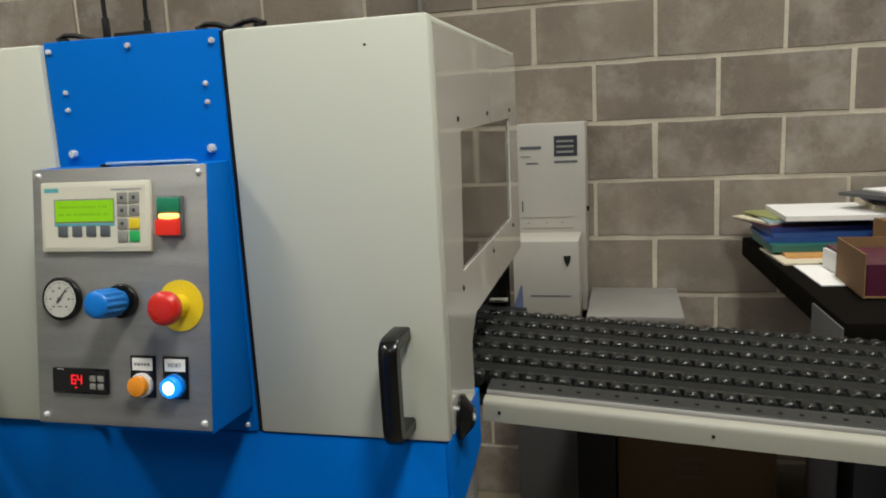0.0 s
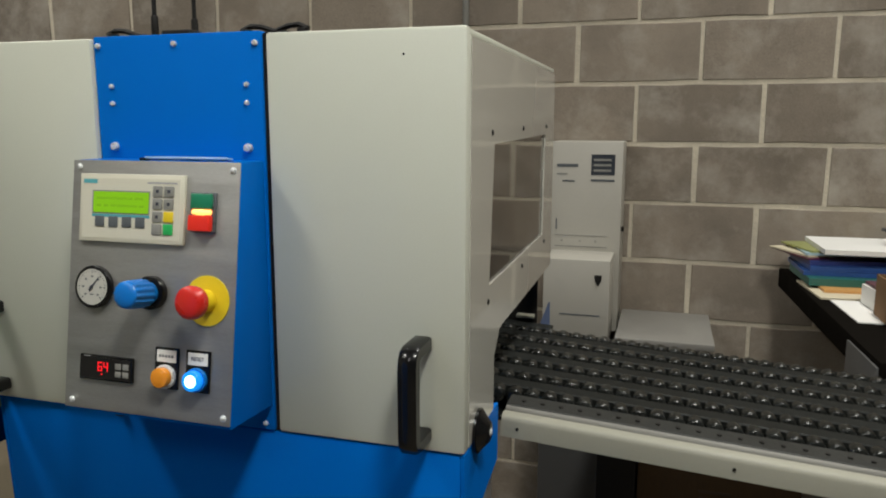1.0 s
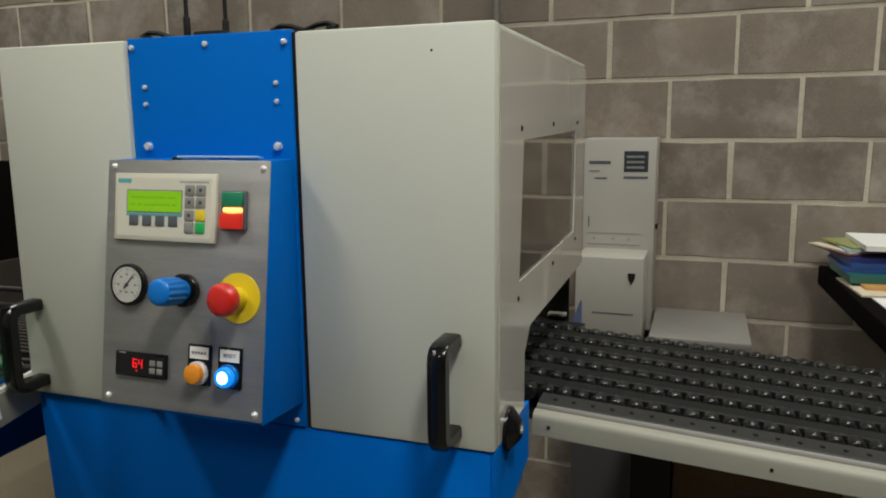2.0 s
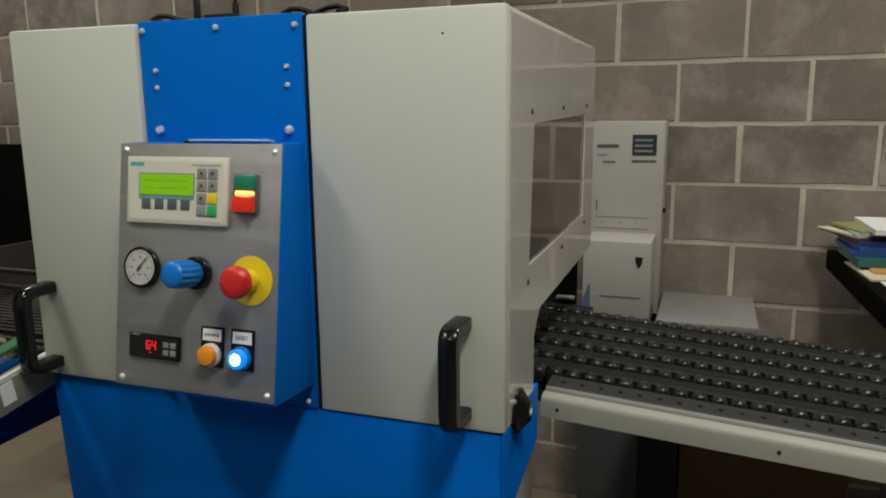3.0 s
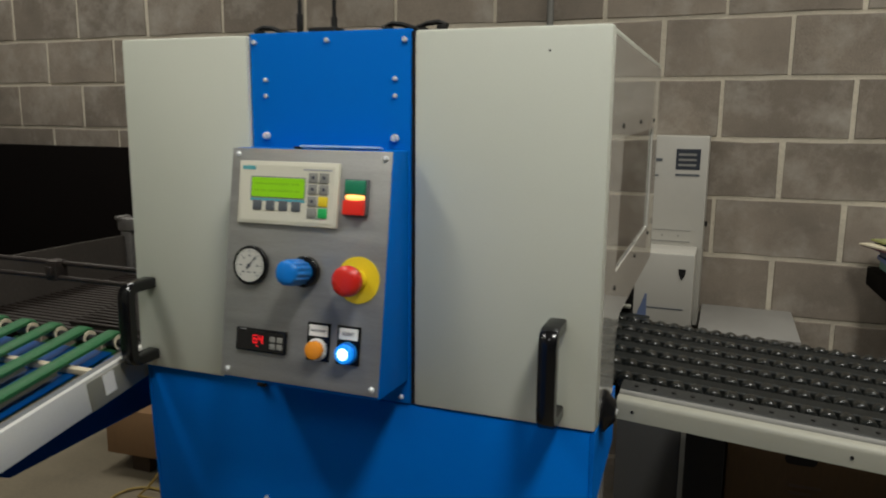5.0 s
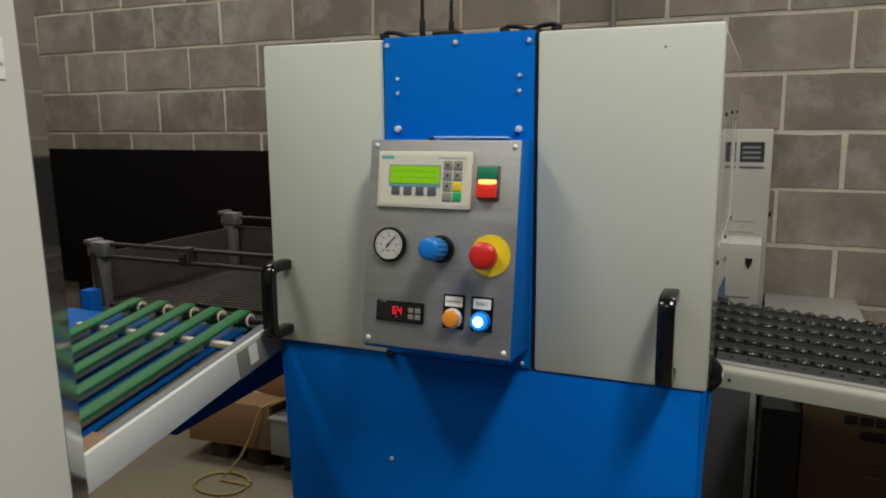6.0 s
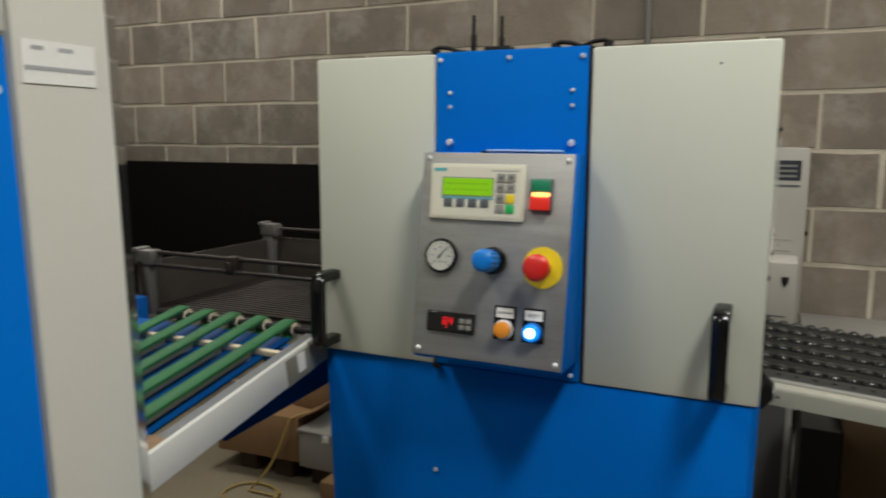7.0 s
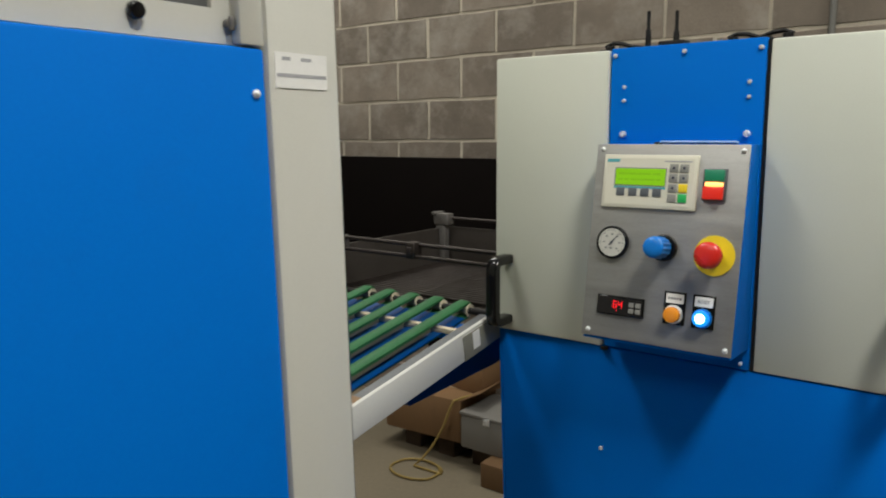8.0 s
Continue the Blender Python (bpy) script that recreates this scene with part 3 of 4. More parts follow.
part("dial_ticks", bm, INK, gauge)
bm = bmesh.new()
a = radians(52)
d, n = Vector((math.cos(a), math.sin(a), 0)), Vector((-math.sin(a), math.cos(a), 0))
q = [d * -0.006 + n * 0.0016, d * 0.0175 + n * 0.0004, d * 0.0175 - n * 0.0004, d * -0.006 - n * 0.0016]
bm.faces.new([bm.verts.new(pp(0.0325 + p.x, 0.1485 - p.y, 0.0112)) for p in q])
rod(bm, pp(0.0325, 0.1485, 0.0106), pp(0.0325, 0.1485, 0.0120), 0.0022, seg=14)
part("needle", bm, INK, gauge)

# regulator knob
bm = bmesh.new()
rod(bm, pp(0.1165, 0.1505, 0.002), pp(0.1165, 0.1505, 0.012), 0.0205, seg=32, bevel=0.002)
reg = part("pressure_regulator", bm, BLACKP, cb, "ribbed blue regulator knob on a black collar")
bm = bmesh.new()
rod(bm, pp(0.1165, 0.1505, 0.012), pp(0.1165, 0.1505, 0.020), 0.0135, seg=28)
rib = []
for w_, k_ in ((0.020, 0.95), (0.022, 1.0), (0.047, 0.97), (0.052, 0.93)):
    rib.append([bm.verts.new(pp(0.1165 + k_ * (0.0172 if i % 4 < 2 else 0.0156) * math.cos(2 * math.pi * i / 56),
                                0.1505 + k_ * (0.0172 if i % 4 < 2 else 0.0156) * math.sin(2 * math.pi * i / 56), w_)) for i in range(56)])
for a_, b_ in zip(rib, rib[1:]):
    for i in range(56):
        bm.faces.new((a_[i], b_[i], b_[(i + 1) % 56], a_[(i + 1) % 56]))
bm.faces.new(rib[-1])
bmesh.ops.recalc_face_normals(bm, faces=bm.faces[:])
dome(bm, pp(0.1165, 0.1505, 0.0515), PN, 0.0158, 0.0045, 24, 5)
part("knob", bm, KNOBBLUE, reg, "ribbed blue plastic knob")

# emergency stop
bm = bmesh.new()
rod(bm, pp(0.1915, 0.1555, 0.002), pp(0.1915, 0.1555, 0.0035), 0.0300, seg=48)
es = part("emergency_stop", bm, YELLOW, cb, "red mushroom emergency stop on a yellow disc")
bm = bmesh.new()
rod(bm, pp(0.1915, 0.1555, 0.0035), pp(0.1915, 0.1555, 0.026), 0.0135, 0.0115, 24, 0.001)
part("collar", bm, YELLOW, es)
bm = bmesh.new()
rod(bm, pp(0.1915, 0.1555, 0.026), pp(0.1915, 0.1555, 0.039), 0.0195, seg=36, bevel=0.003)
dome(bm, pp(0.1915, 0.1555, 0.0385), PN, 0.0182, 0.0050, 32, 6)
part("mushroom", bm, RED, es, "red plastic mushroom head")

# temperature display
dg = ppart("digital_controller", BLACKP, cb, 0.0155, 0.0935, 0.2325, 0.2635, 0.002, 0.0070, label="black digital controller with red figures", bevel=0.0015)
ppart("bezel", BLACKM, dg, 0.0180, 0.0910, 0.2355, 0.2610, 0.0070, 0.0076)


def seven(digit, u, v, w, h, parent):
    """One lit figure out of seven bars."""
    on = {"6": "acdefg", "4": "bcfg"}[digit]
    t = 0.0013
    bars = {"a": (0, 0, w, t), "g": (0, h / 2 - t / 2, w, h / 2 + t / 2), "d": (0, h - t, w, h), "f": (0, 0, t, h / 2), "b": (w - t, 0, w, h / 2),
            "e": (0, h / 2, t, h), "c": (w - t, h / 2, w, h)}
    bm = bmesh.new()
    for k in on:
        a0, b0, a1, b1 = bars[k]
        pbox(bm, u + a0, u + a1, v + b0, v + b1, 0.0076, 0.0080)
    part("lit_figure", bm, LEDRED, parent)


seven("6", 0.0435, 0.2405, 0.0064, 0.0112, dg)
seven("4", 0.0520, 0.2405, 0.0064, 0.0112, dg)
bm = bmesh.new()
pbox(bm, 0.0488, 0.0510, 0.2548, 0.2562, 0.0076, 0.0080)
part("lit_point", bm, LEDRED, dg)
for u in (0.0695, 0.0805):
    for v in (0.2405, 0.2500):
        ppart("key", KEYGREY, dg, u, u + 0.0085, v, v + 0.0072, 0.0076, 0.0086, bevel=0.0006)
ppart("maker_line", GREYINK, dg, 0.0225, 0.0320, 0.2335, 0.2346, 0.0070, 0.0073)

# two lit push buttons with label plates
for u, name, lens in ((0.1405, "orange", ORANGE), (0.1840, "blue", LENSBLUE)):
    pb = ppart("push_button", BLACKP, cb, u - 0.0165, u + 0.0165, 0.2150, 0.2650, 0.002, 0.0050,
               label="%s push button with a white label plate" % name, bevel=0.0008)
    lab = ppart("label_plate", PAPER, pb, u - 0.0135, u + 0.0135, 0.2180, 0.2325, 0.0050, 0.0056)
    if name == "blue":
        lettering("RESET", 0.0066, PM @ Matrix.Translation((u, -0.2253, 0.0058)), INK, lab)
    else:
        bm = bmesh.new()
        for i in range(5):
            pbox(bm, u - 0.0105 + i * 0.0044, u - 0.0076 + i * 0.0044, 0.2236, 0.2270, 0.0056, 0.0058)
        part("text_bars", bm, KEYDARK, lab)
    bm = bmesh.new()
    rod(bm, pp(u, 0.2495, 0.005), pp(u, 0.2495, 0.010), 0.0145, seg=30, bevel=0.001)
    part("ring", bm, ZINC if name == "orange" else KNOBBLUE, pb)
    bm = bmesh.new()
    rod(bm, pp(u, 0.2495, 0.010), pp(u, 0.2495, 0.019), 0.0120, seg=30, bevel=0.0015)
    part("lens", bm, lens, pb)
    if name == "blue":
        bm = bmesh.new()
        dome(bm, pp(u, 0.2495, 0.0190), PN, 0.0076, 0.0022, 24, 4)
        part("lamp_core", bm, LAMPBLUE, pb, "glowing pale blue lamp")
    else:
        bm = bmesh.new()
        dome(bm, pp(u, 0.2495, 0.0188), PN, 0.0095, 0.0012, 24, 4)
        part("lamp_core", bm, ORANGE, pb)

# ---- outfeed conveyor of small wheels; it falls a little away from the press ----
SLOPE = 0.068
CZ, CL = 1.036, 1.25


def cz(x, dz=0.0):
    return CZ - SLOPE * x + dz


oc = thing("wheel_conveyor", "outfeed conveyor with rows of small black wheels and a pale rail", "conveyor", at=(0.3, 0.45, 0))
TILT = Matrix.Translation((0, 0, CZ)) @ Matrix.Rotation(math.atan(SLOPE), 4, "Y")


def opart(name, bm, material, label="", parent=None):
    bmesh.ops.transform(bm, matrix=TILT, verts=bm.verts[:])
    ob = part(name, bm, material, parent or oc, label)
    if parent is None:
        ob.matrix_parent_inverse = Matrix.Translation((-0.3, -0.45, 0))
    return ob


bm = bmesh.new()
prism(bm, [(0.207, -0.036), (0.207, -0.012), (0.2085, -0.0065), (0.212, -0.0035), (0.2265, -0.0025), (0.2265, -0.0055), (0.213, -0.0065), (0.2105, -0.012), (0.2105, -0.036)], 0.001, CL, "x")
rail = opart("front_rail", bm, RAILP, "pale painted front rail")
bm = bmesh.new()
prism(bm, [(0.227, -0.016), (0.227, -0.007), (0.2365, -0.006), (0.2385, -0.001), (0.2405, 0.0005), (0.2425, -0.001), (0.2435, -0.005), (0.2435, -0.016)], 0.001, CL, "x")
opart("aluminium_strip", bm, ALU, "bare aluminium edge strip with a raised lip")
bm = bmesh.new()
prism(bm, [(0.244, -0.02), (0.244, -0.0005), (0.246, 0.0015), (0.284, 0.002), (0.287, -0.001), (0.287, -0.02)], 0.001, CL, "x")
flange = opart("perforated_flange", bm, FLANGE, "dark flange with screw holes")
for i in range(34):
    x = 0.024 + i * 0.0285
    bm = bmesh.new()
    rod(bm, (x, 0.262, 0.0015), (x, 0.262, 0.0035), 0.0034, seg=8)
    opart("screw", bm, BLACKM, parent=flange)
for i, x in enumerate((0.026, 0.328, 0.63, 0.93)):
    bm = bmesh.new()
    rod(bm, (x, 0.2075, -0.021), (x, 0.2055, -0.021), 0.0026, seg=10)
    opart("rail_screw", bm, BLACKM, parent=rail)
bm = bmesh.new()
box(bm, 0.001, CL, 0.715, 0.722, -0.046, -0.012)
opart("rear_rail", bm, CHANNEL)
bm = bmesh.new()
box(bm, -0.24, CL, 0.288, 0.714, -0.047, -0.0395)
opart("base_tray", bm, CHANNEL)
ROWS_Y = [0.309 + 0.0715 * i for i in range(6)]
wheel_me = None
for ry in ROWS_Y:
    bm = bmesh.new()
    prism(bm, [(ry + 0.017, -0.038), (ry + 0.017, -0.001), (ry + 0.019, 0.001), (ry + 0.0485, 0.001), (ry + 0.0505, -0.001), (ry + 0.0505, -0.038),
               (ry + 0.0485, -0.038), (ry + 0.0485, -0.002), (ry + 0.019, -0.002), (ry + 0.019, -0.038)], -0.24, CL if ry < 0.6 else 0.0012, "x")
    opart("wheel_channel", bm, CHANNEL)
    for k in range(-8, 40):
        x = 0.0288 + 0.0277 * k
        if wheel_me is None:
            bm = bmesh.new()
            rod(bm, (0, -0.0135, 0), (0, 0.0135, 0), 0.0136, seg=18, bevel=0.005)
            rod(bm, (0, -0.0145, 0), (0, 0.0145, 0), 0.003, seg=6)
            wheel_me = finish(bm, "wheel", WHEEL, 50)
        w = new("wheel", wheel_me)
        w.parent = oc
        w.matrix_parent_inverse = Matrix.Translation((-0.3, -0.45, 0))
        w.matrix_basis = TILT @ pose(x, ry, -0.0082)
for x in (0.75, 1.15):
    for y in (0.25, 0.70):
        bm = bmesh.new()
        box(bm, x - 0.02, x + 0.02, y - 0.02, y + 0.02, 0, cz(x, -0.052), 0.002)
        ob = part("leg", bm, BLUE, oc)
        ob.matrix_parent_inverse = Matrix.Translation((-0.3, -0.45, 0))
bm = bmesh.new()
prism(bm, [(-0.036, 1.015), (-0.008, 1.015), (-0.009, 1.083), (-0.012, 1.083)], 0.728, 0.732, "y")
mpart("guide_bracket", bm, FILM, "pale blue triangular guide bracket")
bm = bmesh.new()
box(bm, -0.70, -0.037, 0.7345, 0.7385, 1.02, 1.20)
mpart("rear_curtain", bm, BLACKM, "black curtain across the rear of the outfeed")
bm = bmesh.new()
box(bm, -0.078, -0.040, 0.708, 0.728, 1.050, 1.056, 0.001)
mpart("stop_tab", bm, RAILP, "small pale stop tab")

# ---- infeed conveyor with green belts; it falls a little away from the press ----
IM = Matrix.Translation((-0.722, 0.0, 1.0645)) @ Matrix.Rotation(math.atan(0.17), 4, "X") @ Matrix.Translation((0, 0, -1.06))
ic = thing("belt_conveyor", "infeed conveyor with five green belts and a white rail", "conveyor", at=(-0.9, -0.2, 0))


def ipart(name, bm, material, label="", parent=None, smooth=40):
    bmesh.ops.transform(bm, matrix=IM, verts=bm.verts[:])
    ob = part(name, bm, material, parent or ic, label, smooth)
    if parent is None:
        ob.matrix_parent_inverse = Matrix.Translation((0.9, 0.2, 0))
    return ob


# local: x across (negative away from the rail), y along, 0 at the press
bm = bmesh.new()
box(bm, -0.006, 0.0, -0.90, 0.03, 1.034, 1.087, 0.0015)
box(bm, -0.010, -0.0062, -0.90, 0.03, 1.080, 1.086, 0.0015)
irail = ipart("side_rail", bm, RAILW, "white painted sheet side rail")
bm = bmesh.new()
box(bm, 0.0003, 0.0022, -0.118, 0.030, 1.0345, 1.0815, 0.0008)
ipart("end_bracket", bm, BRACKETG, "olive grey bracket plate on the rail end", irail)
bm = bmesh.new()
box(bm, 0.0025, 0.0035, -0.090, -0.068, 1.047, 1.080)
ipart("label_plate", bm, PAPER, "blank white sticker", irail)
bm = bmesh.new()
box(bm, -0.062, -0.0105, -0.90, 0.03, 1.058, 1.062)
ipart("bed_plate", bm, KEYDARK, "dark grey bed plate beside the belts")
BX = [-0.125 - 0.068 * i for i in range(5)]
for bx_ in BX:
    y0, y1, top, thick, r = -1.00, 0.058, 1.069, 0.006, 0.017
    outer, inner = [], []
    n = 10
    for i in range(n + 1):
        a = math.pi / 2 - math.pi * i / n
        outer.append((y1 + r * math.cos(a), top - r + r * math.sin(a)))
        inner.append((y1 + (r - thick) * math.cos(a), top - r + (r - thick) * math.sin(a)))
    for i in range(n + 1):
        a = -math.pi / 2 - math.pi * i / n
        outer.append((y0 + r * math.cos(a), top - r + r * math.sin(a)))
        inner.append((y0 + (r - thick) * math.cos(a), top - r + (r - thick) * math.sin(a)))
    bm = bmesh.new()
    prof = [(-0.0140, -0.1), (-0.009, 0.7), (0.009, 0.7), (0.0140, -0.1), (0.0140, -1), (-0.0140, -1)]
    rings = []
    for o, i_ in zip(outer, inner):
        o, i_ = Vector(o), Vector(i_)
        d = (o - i_)
        rings.append([bm.verts.new((bx_ + px, *(o + d * (pz * 0.5 if pz > 0 else pz)))) for px, pz in prof])
    for a, b in zip(rings, rings[1:] + rings[:1]):
        for k in range(6):
            bm.faces.new((a[k], a[(k + 1) % 6], b[(k + 1) % 6], b[k]))
    bmesh.ops.recalc_face_normals(bm, faces=bm.faces[:])
    belt = ipart("belt", bm, GREEN, "worn green conveyor belt", smooth=60)
    bm = bmesh.new()
    box(bm, bx_ - 0.0125, bx_ + 0.0125, -0.95, -0.070, 1.0540, 1.0625, 0.001)
    ipart("slide_bar", bm, BELTSIDE, "dull olive slide bar under a belt")
    bm = bmesh.new()
    rod(bm, (bx_ - 0.012, y1, top - r), (bx_ + 0.016, y1, top - r), r - thick - 0.0005, seg=18)
    pul = ipart("pulley", bm, CASTING, "pale end pulley")
    bm = bmesh.new()
    rod(bm, (bx_ + 0.016, y1, top - r), (bx_ + 0.0185, y1, top - r), 0.0135, seg=18)
    ipart("pulley_cap", bm, PAPER2, parent=pul)
bm = bmesh.new()
box(bm, -0.45, -0.03, -0.048, -0.038, 1.0450, 1.0560, 0.001)
ipart("cross_bar", bm, PAPER2, "pale cross bar under the belts")
bm = bmesh.new()
rod(bm, (-0.46, 0.055, 1.053), (-0.02, 0.055, 1.053), 0.007, seg=12)
ipart("pulley_shaft", bm, BLACKM)
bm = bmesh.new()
# pan colour is dimmed to carry the shade between the belts
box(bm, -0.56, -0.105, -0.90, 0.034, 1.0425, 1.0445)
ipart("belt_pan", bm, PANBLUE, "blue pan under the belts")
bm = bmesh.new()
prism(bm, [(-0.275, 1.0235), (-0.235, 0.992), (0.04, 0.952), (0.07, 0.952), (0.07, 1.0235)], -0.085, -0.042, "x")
ipart("support_bracket", bm, DIMBLUE, "blue gusset bracket under the rail, coloured dark for shade")
bm = bmesh.new()
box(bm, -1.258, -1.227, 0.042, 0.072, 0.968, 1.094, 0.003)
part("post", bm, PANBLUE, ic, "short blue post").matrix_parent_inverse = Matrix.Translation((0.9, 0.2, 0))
bm = bmesh.new()
box(bm, -0.60, -0.045, 0.075, 0.10, 0.965, 0.997, 0.002)
ipart("end_beam", bm, BLUE)
for k, bx_ in enumerate(BX[:3]):
    bm = bmesh.new()
    box(bm, bx_ - 0.050, bx_ - 0.018, -0.46, -0.38, 1.0450, 1.052 + 0.003 * k, 0.002)
    ipart("wooden_spacer", bm, WOOD, "raw wooden spacer block")
bm = bmesh.new()
box(bm, -0.060, -0.012, -0.47, -0.36, 1.0625, 1.074, 0.002)
ipart("wooden_spacer", bm, WOOD)

# ---- stacking tray behind the belts ----
tr = thing("stacking_tray", "dull steel stacking tray with slatted bottom and black rods", "tray", at=(-1.0, 0.35, 0))


def tpart(name, bm, material, label="", parent=None):
    ob = part(name, bm, material, parent or tr, label)
    if parent is None:
        ob.matrix_parent_inverse = Matrix.Translation((1.0, -0.35, 0))
    return ob


bm = bmesh.new()
prism(bm, [(0.10, 1.045), (0.10, 1.158), (0.58, 1.156), (0.58, 1.045)], -1.285, -1.280, "x")
tpart("side_plate", bm, TRAYM, "dull steel side plate")
bm = bmesh.new()
box(bm, -1.279, -0.74, 0.577, 0.582, 1.045, 1.160, 0.001)
tpart("back_plate", bm, TRAYM)
for i in range(26):
    y = 0.125 + i * 0.0175
    bm = bmesh.new()
    box(bm, -1.278, -0.735, y - 0.0058, y + 0.0058, 1.048, 1.056, 0.0015)
    tpart("slat", bm, SLAT)
for x in (-1.22, -0.98, -0.80):
    bm = bmesh.new()
    box(bm, x - 0.012, x + 0.012, 0.11, 0.575, 1.034, 1.0475)
    tpart("bearer", bm, BLACKM)
for i in range(22):
    y = 0.142 + i * 0.0175
    bm = bmesh.new()
    box(bm, -1.032 - 0.002 * i, -0.735, y - 0.0050, y + 0.0050, 1.0565, 1.064, 0.0015)
    tpart("upper_slat", bm, SLAT)
for x, y, z in ((-1.258, 0.107, 1.189), (-1.272, 0.56, 1.200)):
    bm = bmesh.new()
    box(bm, x - 0.026, x + 0.026, y - 0.016, y + 0.016, z - 0.033, z, 0.004)
    box(bm, x - 0.030, x - 0.012, y - 0.020, y + 0.020, z - 0.005, z + 0.004, 0.002)
    box(bm, x - 0.020, x + 0.012, y - 0.012, y + 0.012, 1.045, z - 0.033, 0.002)
    tpart("corner_bracket", bm, CASTING, "grey cast corner bracket")
for y, z in ((0.112, 1.183), (0.100, 1.158)):
    bm = bmesh.new()
    rod(bm, (-1.235, y, z), (-0.735, y, z), 0.0048, seg=12)
    tpart("rod", bm, SLAT, "round dark rod")
bm = bmesh.new()
rod(bm, (-1.24, 0.56, 1.187), (-0.735, 0.56, 1.187), 0.0045, seg=12)
tpart("rod", bm, SLAT)
bm = bmesh.new()
box(bm, -1.030, -1.004, 0.092, 0.120, 1.152, 1.190, 0.003)
box(bm, -1.024, -1.010, 0.086, 0.092, 1.162, 1.180, 0.002)
tpart("slide_block", bm, SLAT, "worn brown slide block")
bm = bmesh.new()
prism(bm, [(-1.255, 1.05), (-1.243, 1.05), (-1.262, 1.165), (-1.270, 1.165)], 0.086, 0.094, "y")
tpart("strut", bm, SLAT)
for y in (0.17, 0.53):
    bm = bmesh.new()
    box(bm, -0.785, -0.755, y - 0.02, y + 0.02, 0, 1.0335, 0.002)
    tpart("leg", bm, BLUE)

# ---- feeder machine beside the path ----
fm = thing("feeder_machine", "tall feeder machine with blue side panel and grey column", "machine", at=(-0.9, -1.5, 0))
FX = -0.556


LEAN = Matrix(((1, 0, 0, 0), (0, 1, -0.022, 0.022 * 1.25), (0, 0, 1, 0), (0, 0, 0, 1)))


def fpart(name, bm, material, label="", parent=None):
    """A part of the feeder, which stands a little out of plumb."""
    bmesh.ops.transform(bm, matrix=LEAN, verts=bm.verts[:])
    ob = part(name, bm, material, parent or fm, label)
    if parent is None:
        ob.matrix_parent_inverse = Matrix.Translation((0.9, 1.5, 0))
    return ob


bm = bmesh.new()
box(bm, -0.60, FX, -0.676, -0.580, 0, 1.86, 0.004)
fpart("corner_column", bm, COLGREY, "light grey painted corner column")
bm = bmesh.new()
prism(bm, [(FX - 0.002, -0.5795), (-0.638, -0.497), (-0.643, -0.502), (FX - 0.010, -0.583)], 0, 1.86, "z")
fpart("angled_panel", bm, POLISHED, "glossy grey angled end panel")
bm = bmesh.new()
box(bm, -1.30, -0.645, -0.514, -0.502, 1.12, 1.86)
fpart("end_panel", bm, GREY)
bm = bmesh.new()
box(bm, -0.585, FX - 0.003, -2.6, -0.6785, 0.02, 1.515, 0.004)
fb = fpart("side_panel", bm, BLUE, "blue painted lower side panel")
bm = bmesh.new()
rod(bm, (FX - 0.003, -0.692, 1.471), (FX - 0.001, -0.692, 1.471), 0.0044, seg=18)
dome(bm, (FX - 0.001, -0.692, 1.471), (1, 0, 0), 0.0034, 0.0022, 14, 4)
fpart("screw", bm, ZINC, parent=fb)
bm = bmesh.new()
ring_plate(bm, [(-2.6, 1.517), (-0.6785, 1.517), (-0.6785, 1.86), (-2.6, 1.86)], [(-1.9, 1.549), (-0.7275, 1.549), (-0.7275, 1.78), (-1.9, 1.78)], -0.585, -0.572, "x")
up = fpart("upper_door", bm, GLOSSY, "light grey upper door with a dark window")
bm = bmesh.new()
box(bm, -0.583, -0.578, -1.9, -0.7275, 1.549, 1.78)
fpart("window_pane", bm, UNDERG, "dark window pane", up)
bm = bmesh.new()
box(bm, FX - 0.016, FX - 0.001, -0.7075, -0.6785, 1.5165, 1.86, 0.003)
fpart("door_edge", bm, GLOSSY, parent=up)
bm = bmesh.new()
rod(bm, (-0.572, -0.807, 1.537), (-0.564, -0.807, 1.537), 0.0082, 0.0074, 20, 0.002)
fpart("black_knob", bm, BLACKP, "round black door knob", up)
bm = bmesh.new()
rod(bm, (-0.572, -0.712, 1.536), (-0.566, -0.712, 1.536), 0.0046, seg=16, bevel=0.001)
box(bm, -0.566, -0.562, -0.7145, -0.7095, 1.5295, 1.5425, 0.001)
fpart("turn_latch", bm, CASTING, "small zinc quarter-turn latch", up)
bm = bmesh.new()
box(bm, -0.572, -0.562, -0.925, -0.905, 1.560, 1.575, 0.001)
fpart("catch", bm, BLACKM, "", up)
bm = bmesh.new()
for x, y in ((-1.26, -0.56), (-1.26, -2.55), (-0.62, -2.55)):
    box(bm, x - 0.03, x + 0.03, y - 0.03, y + 0.03, 0, 1.86)
fpart("frame_posts", bm, GREY)
bm = bmesh.new()
box(bm, -1.3, -0.60, -2.6, -0.70, 1.81, 1.86)
fpart("roof_plate", bm, GREY)
bm = bmesh.new()
box(bm, -1.3, -1.285, -2.6, -0.60, 0.02, 1.80)
fpart("far_panel", bm, BLUE)
bm = bmesh.new()
box(bm, -1.28, -0.61, -2.6, -2.585, 0.02, 1.80)
fpart("back_panel", bm, BLUE)
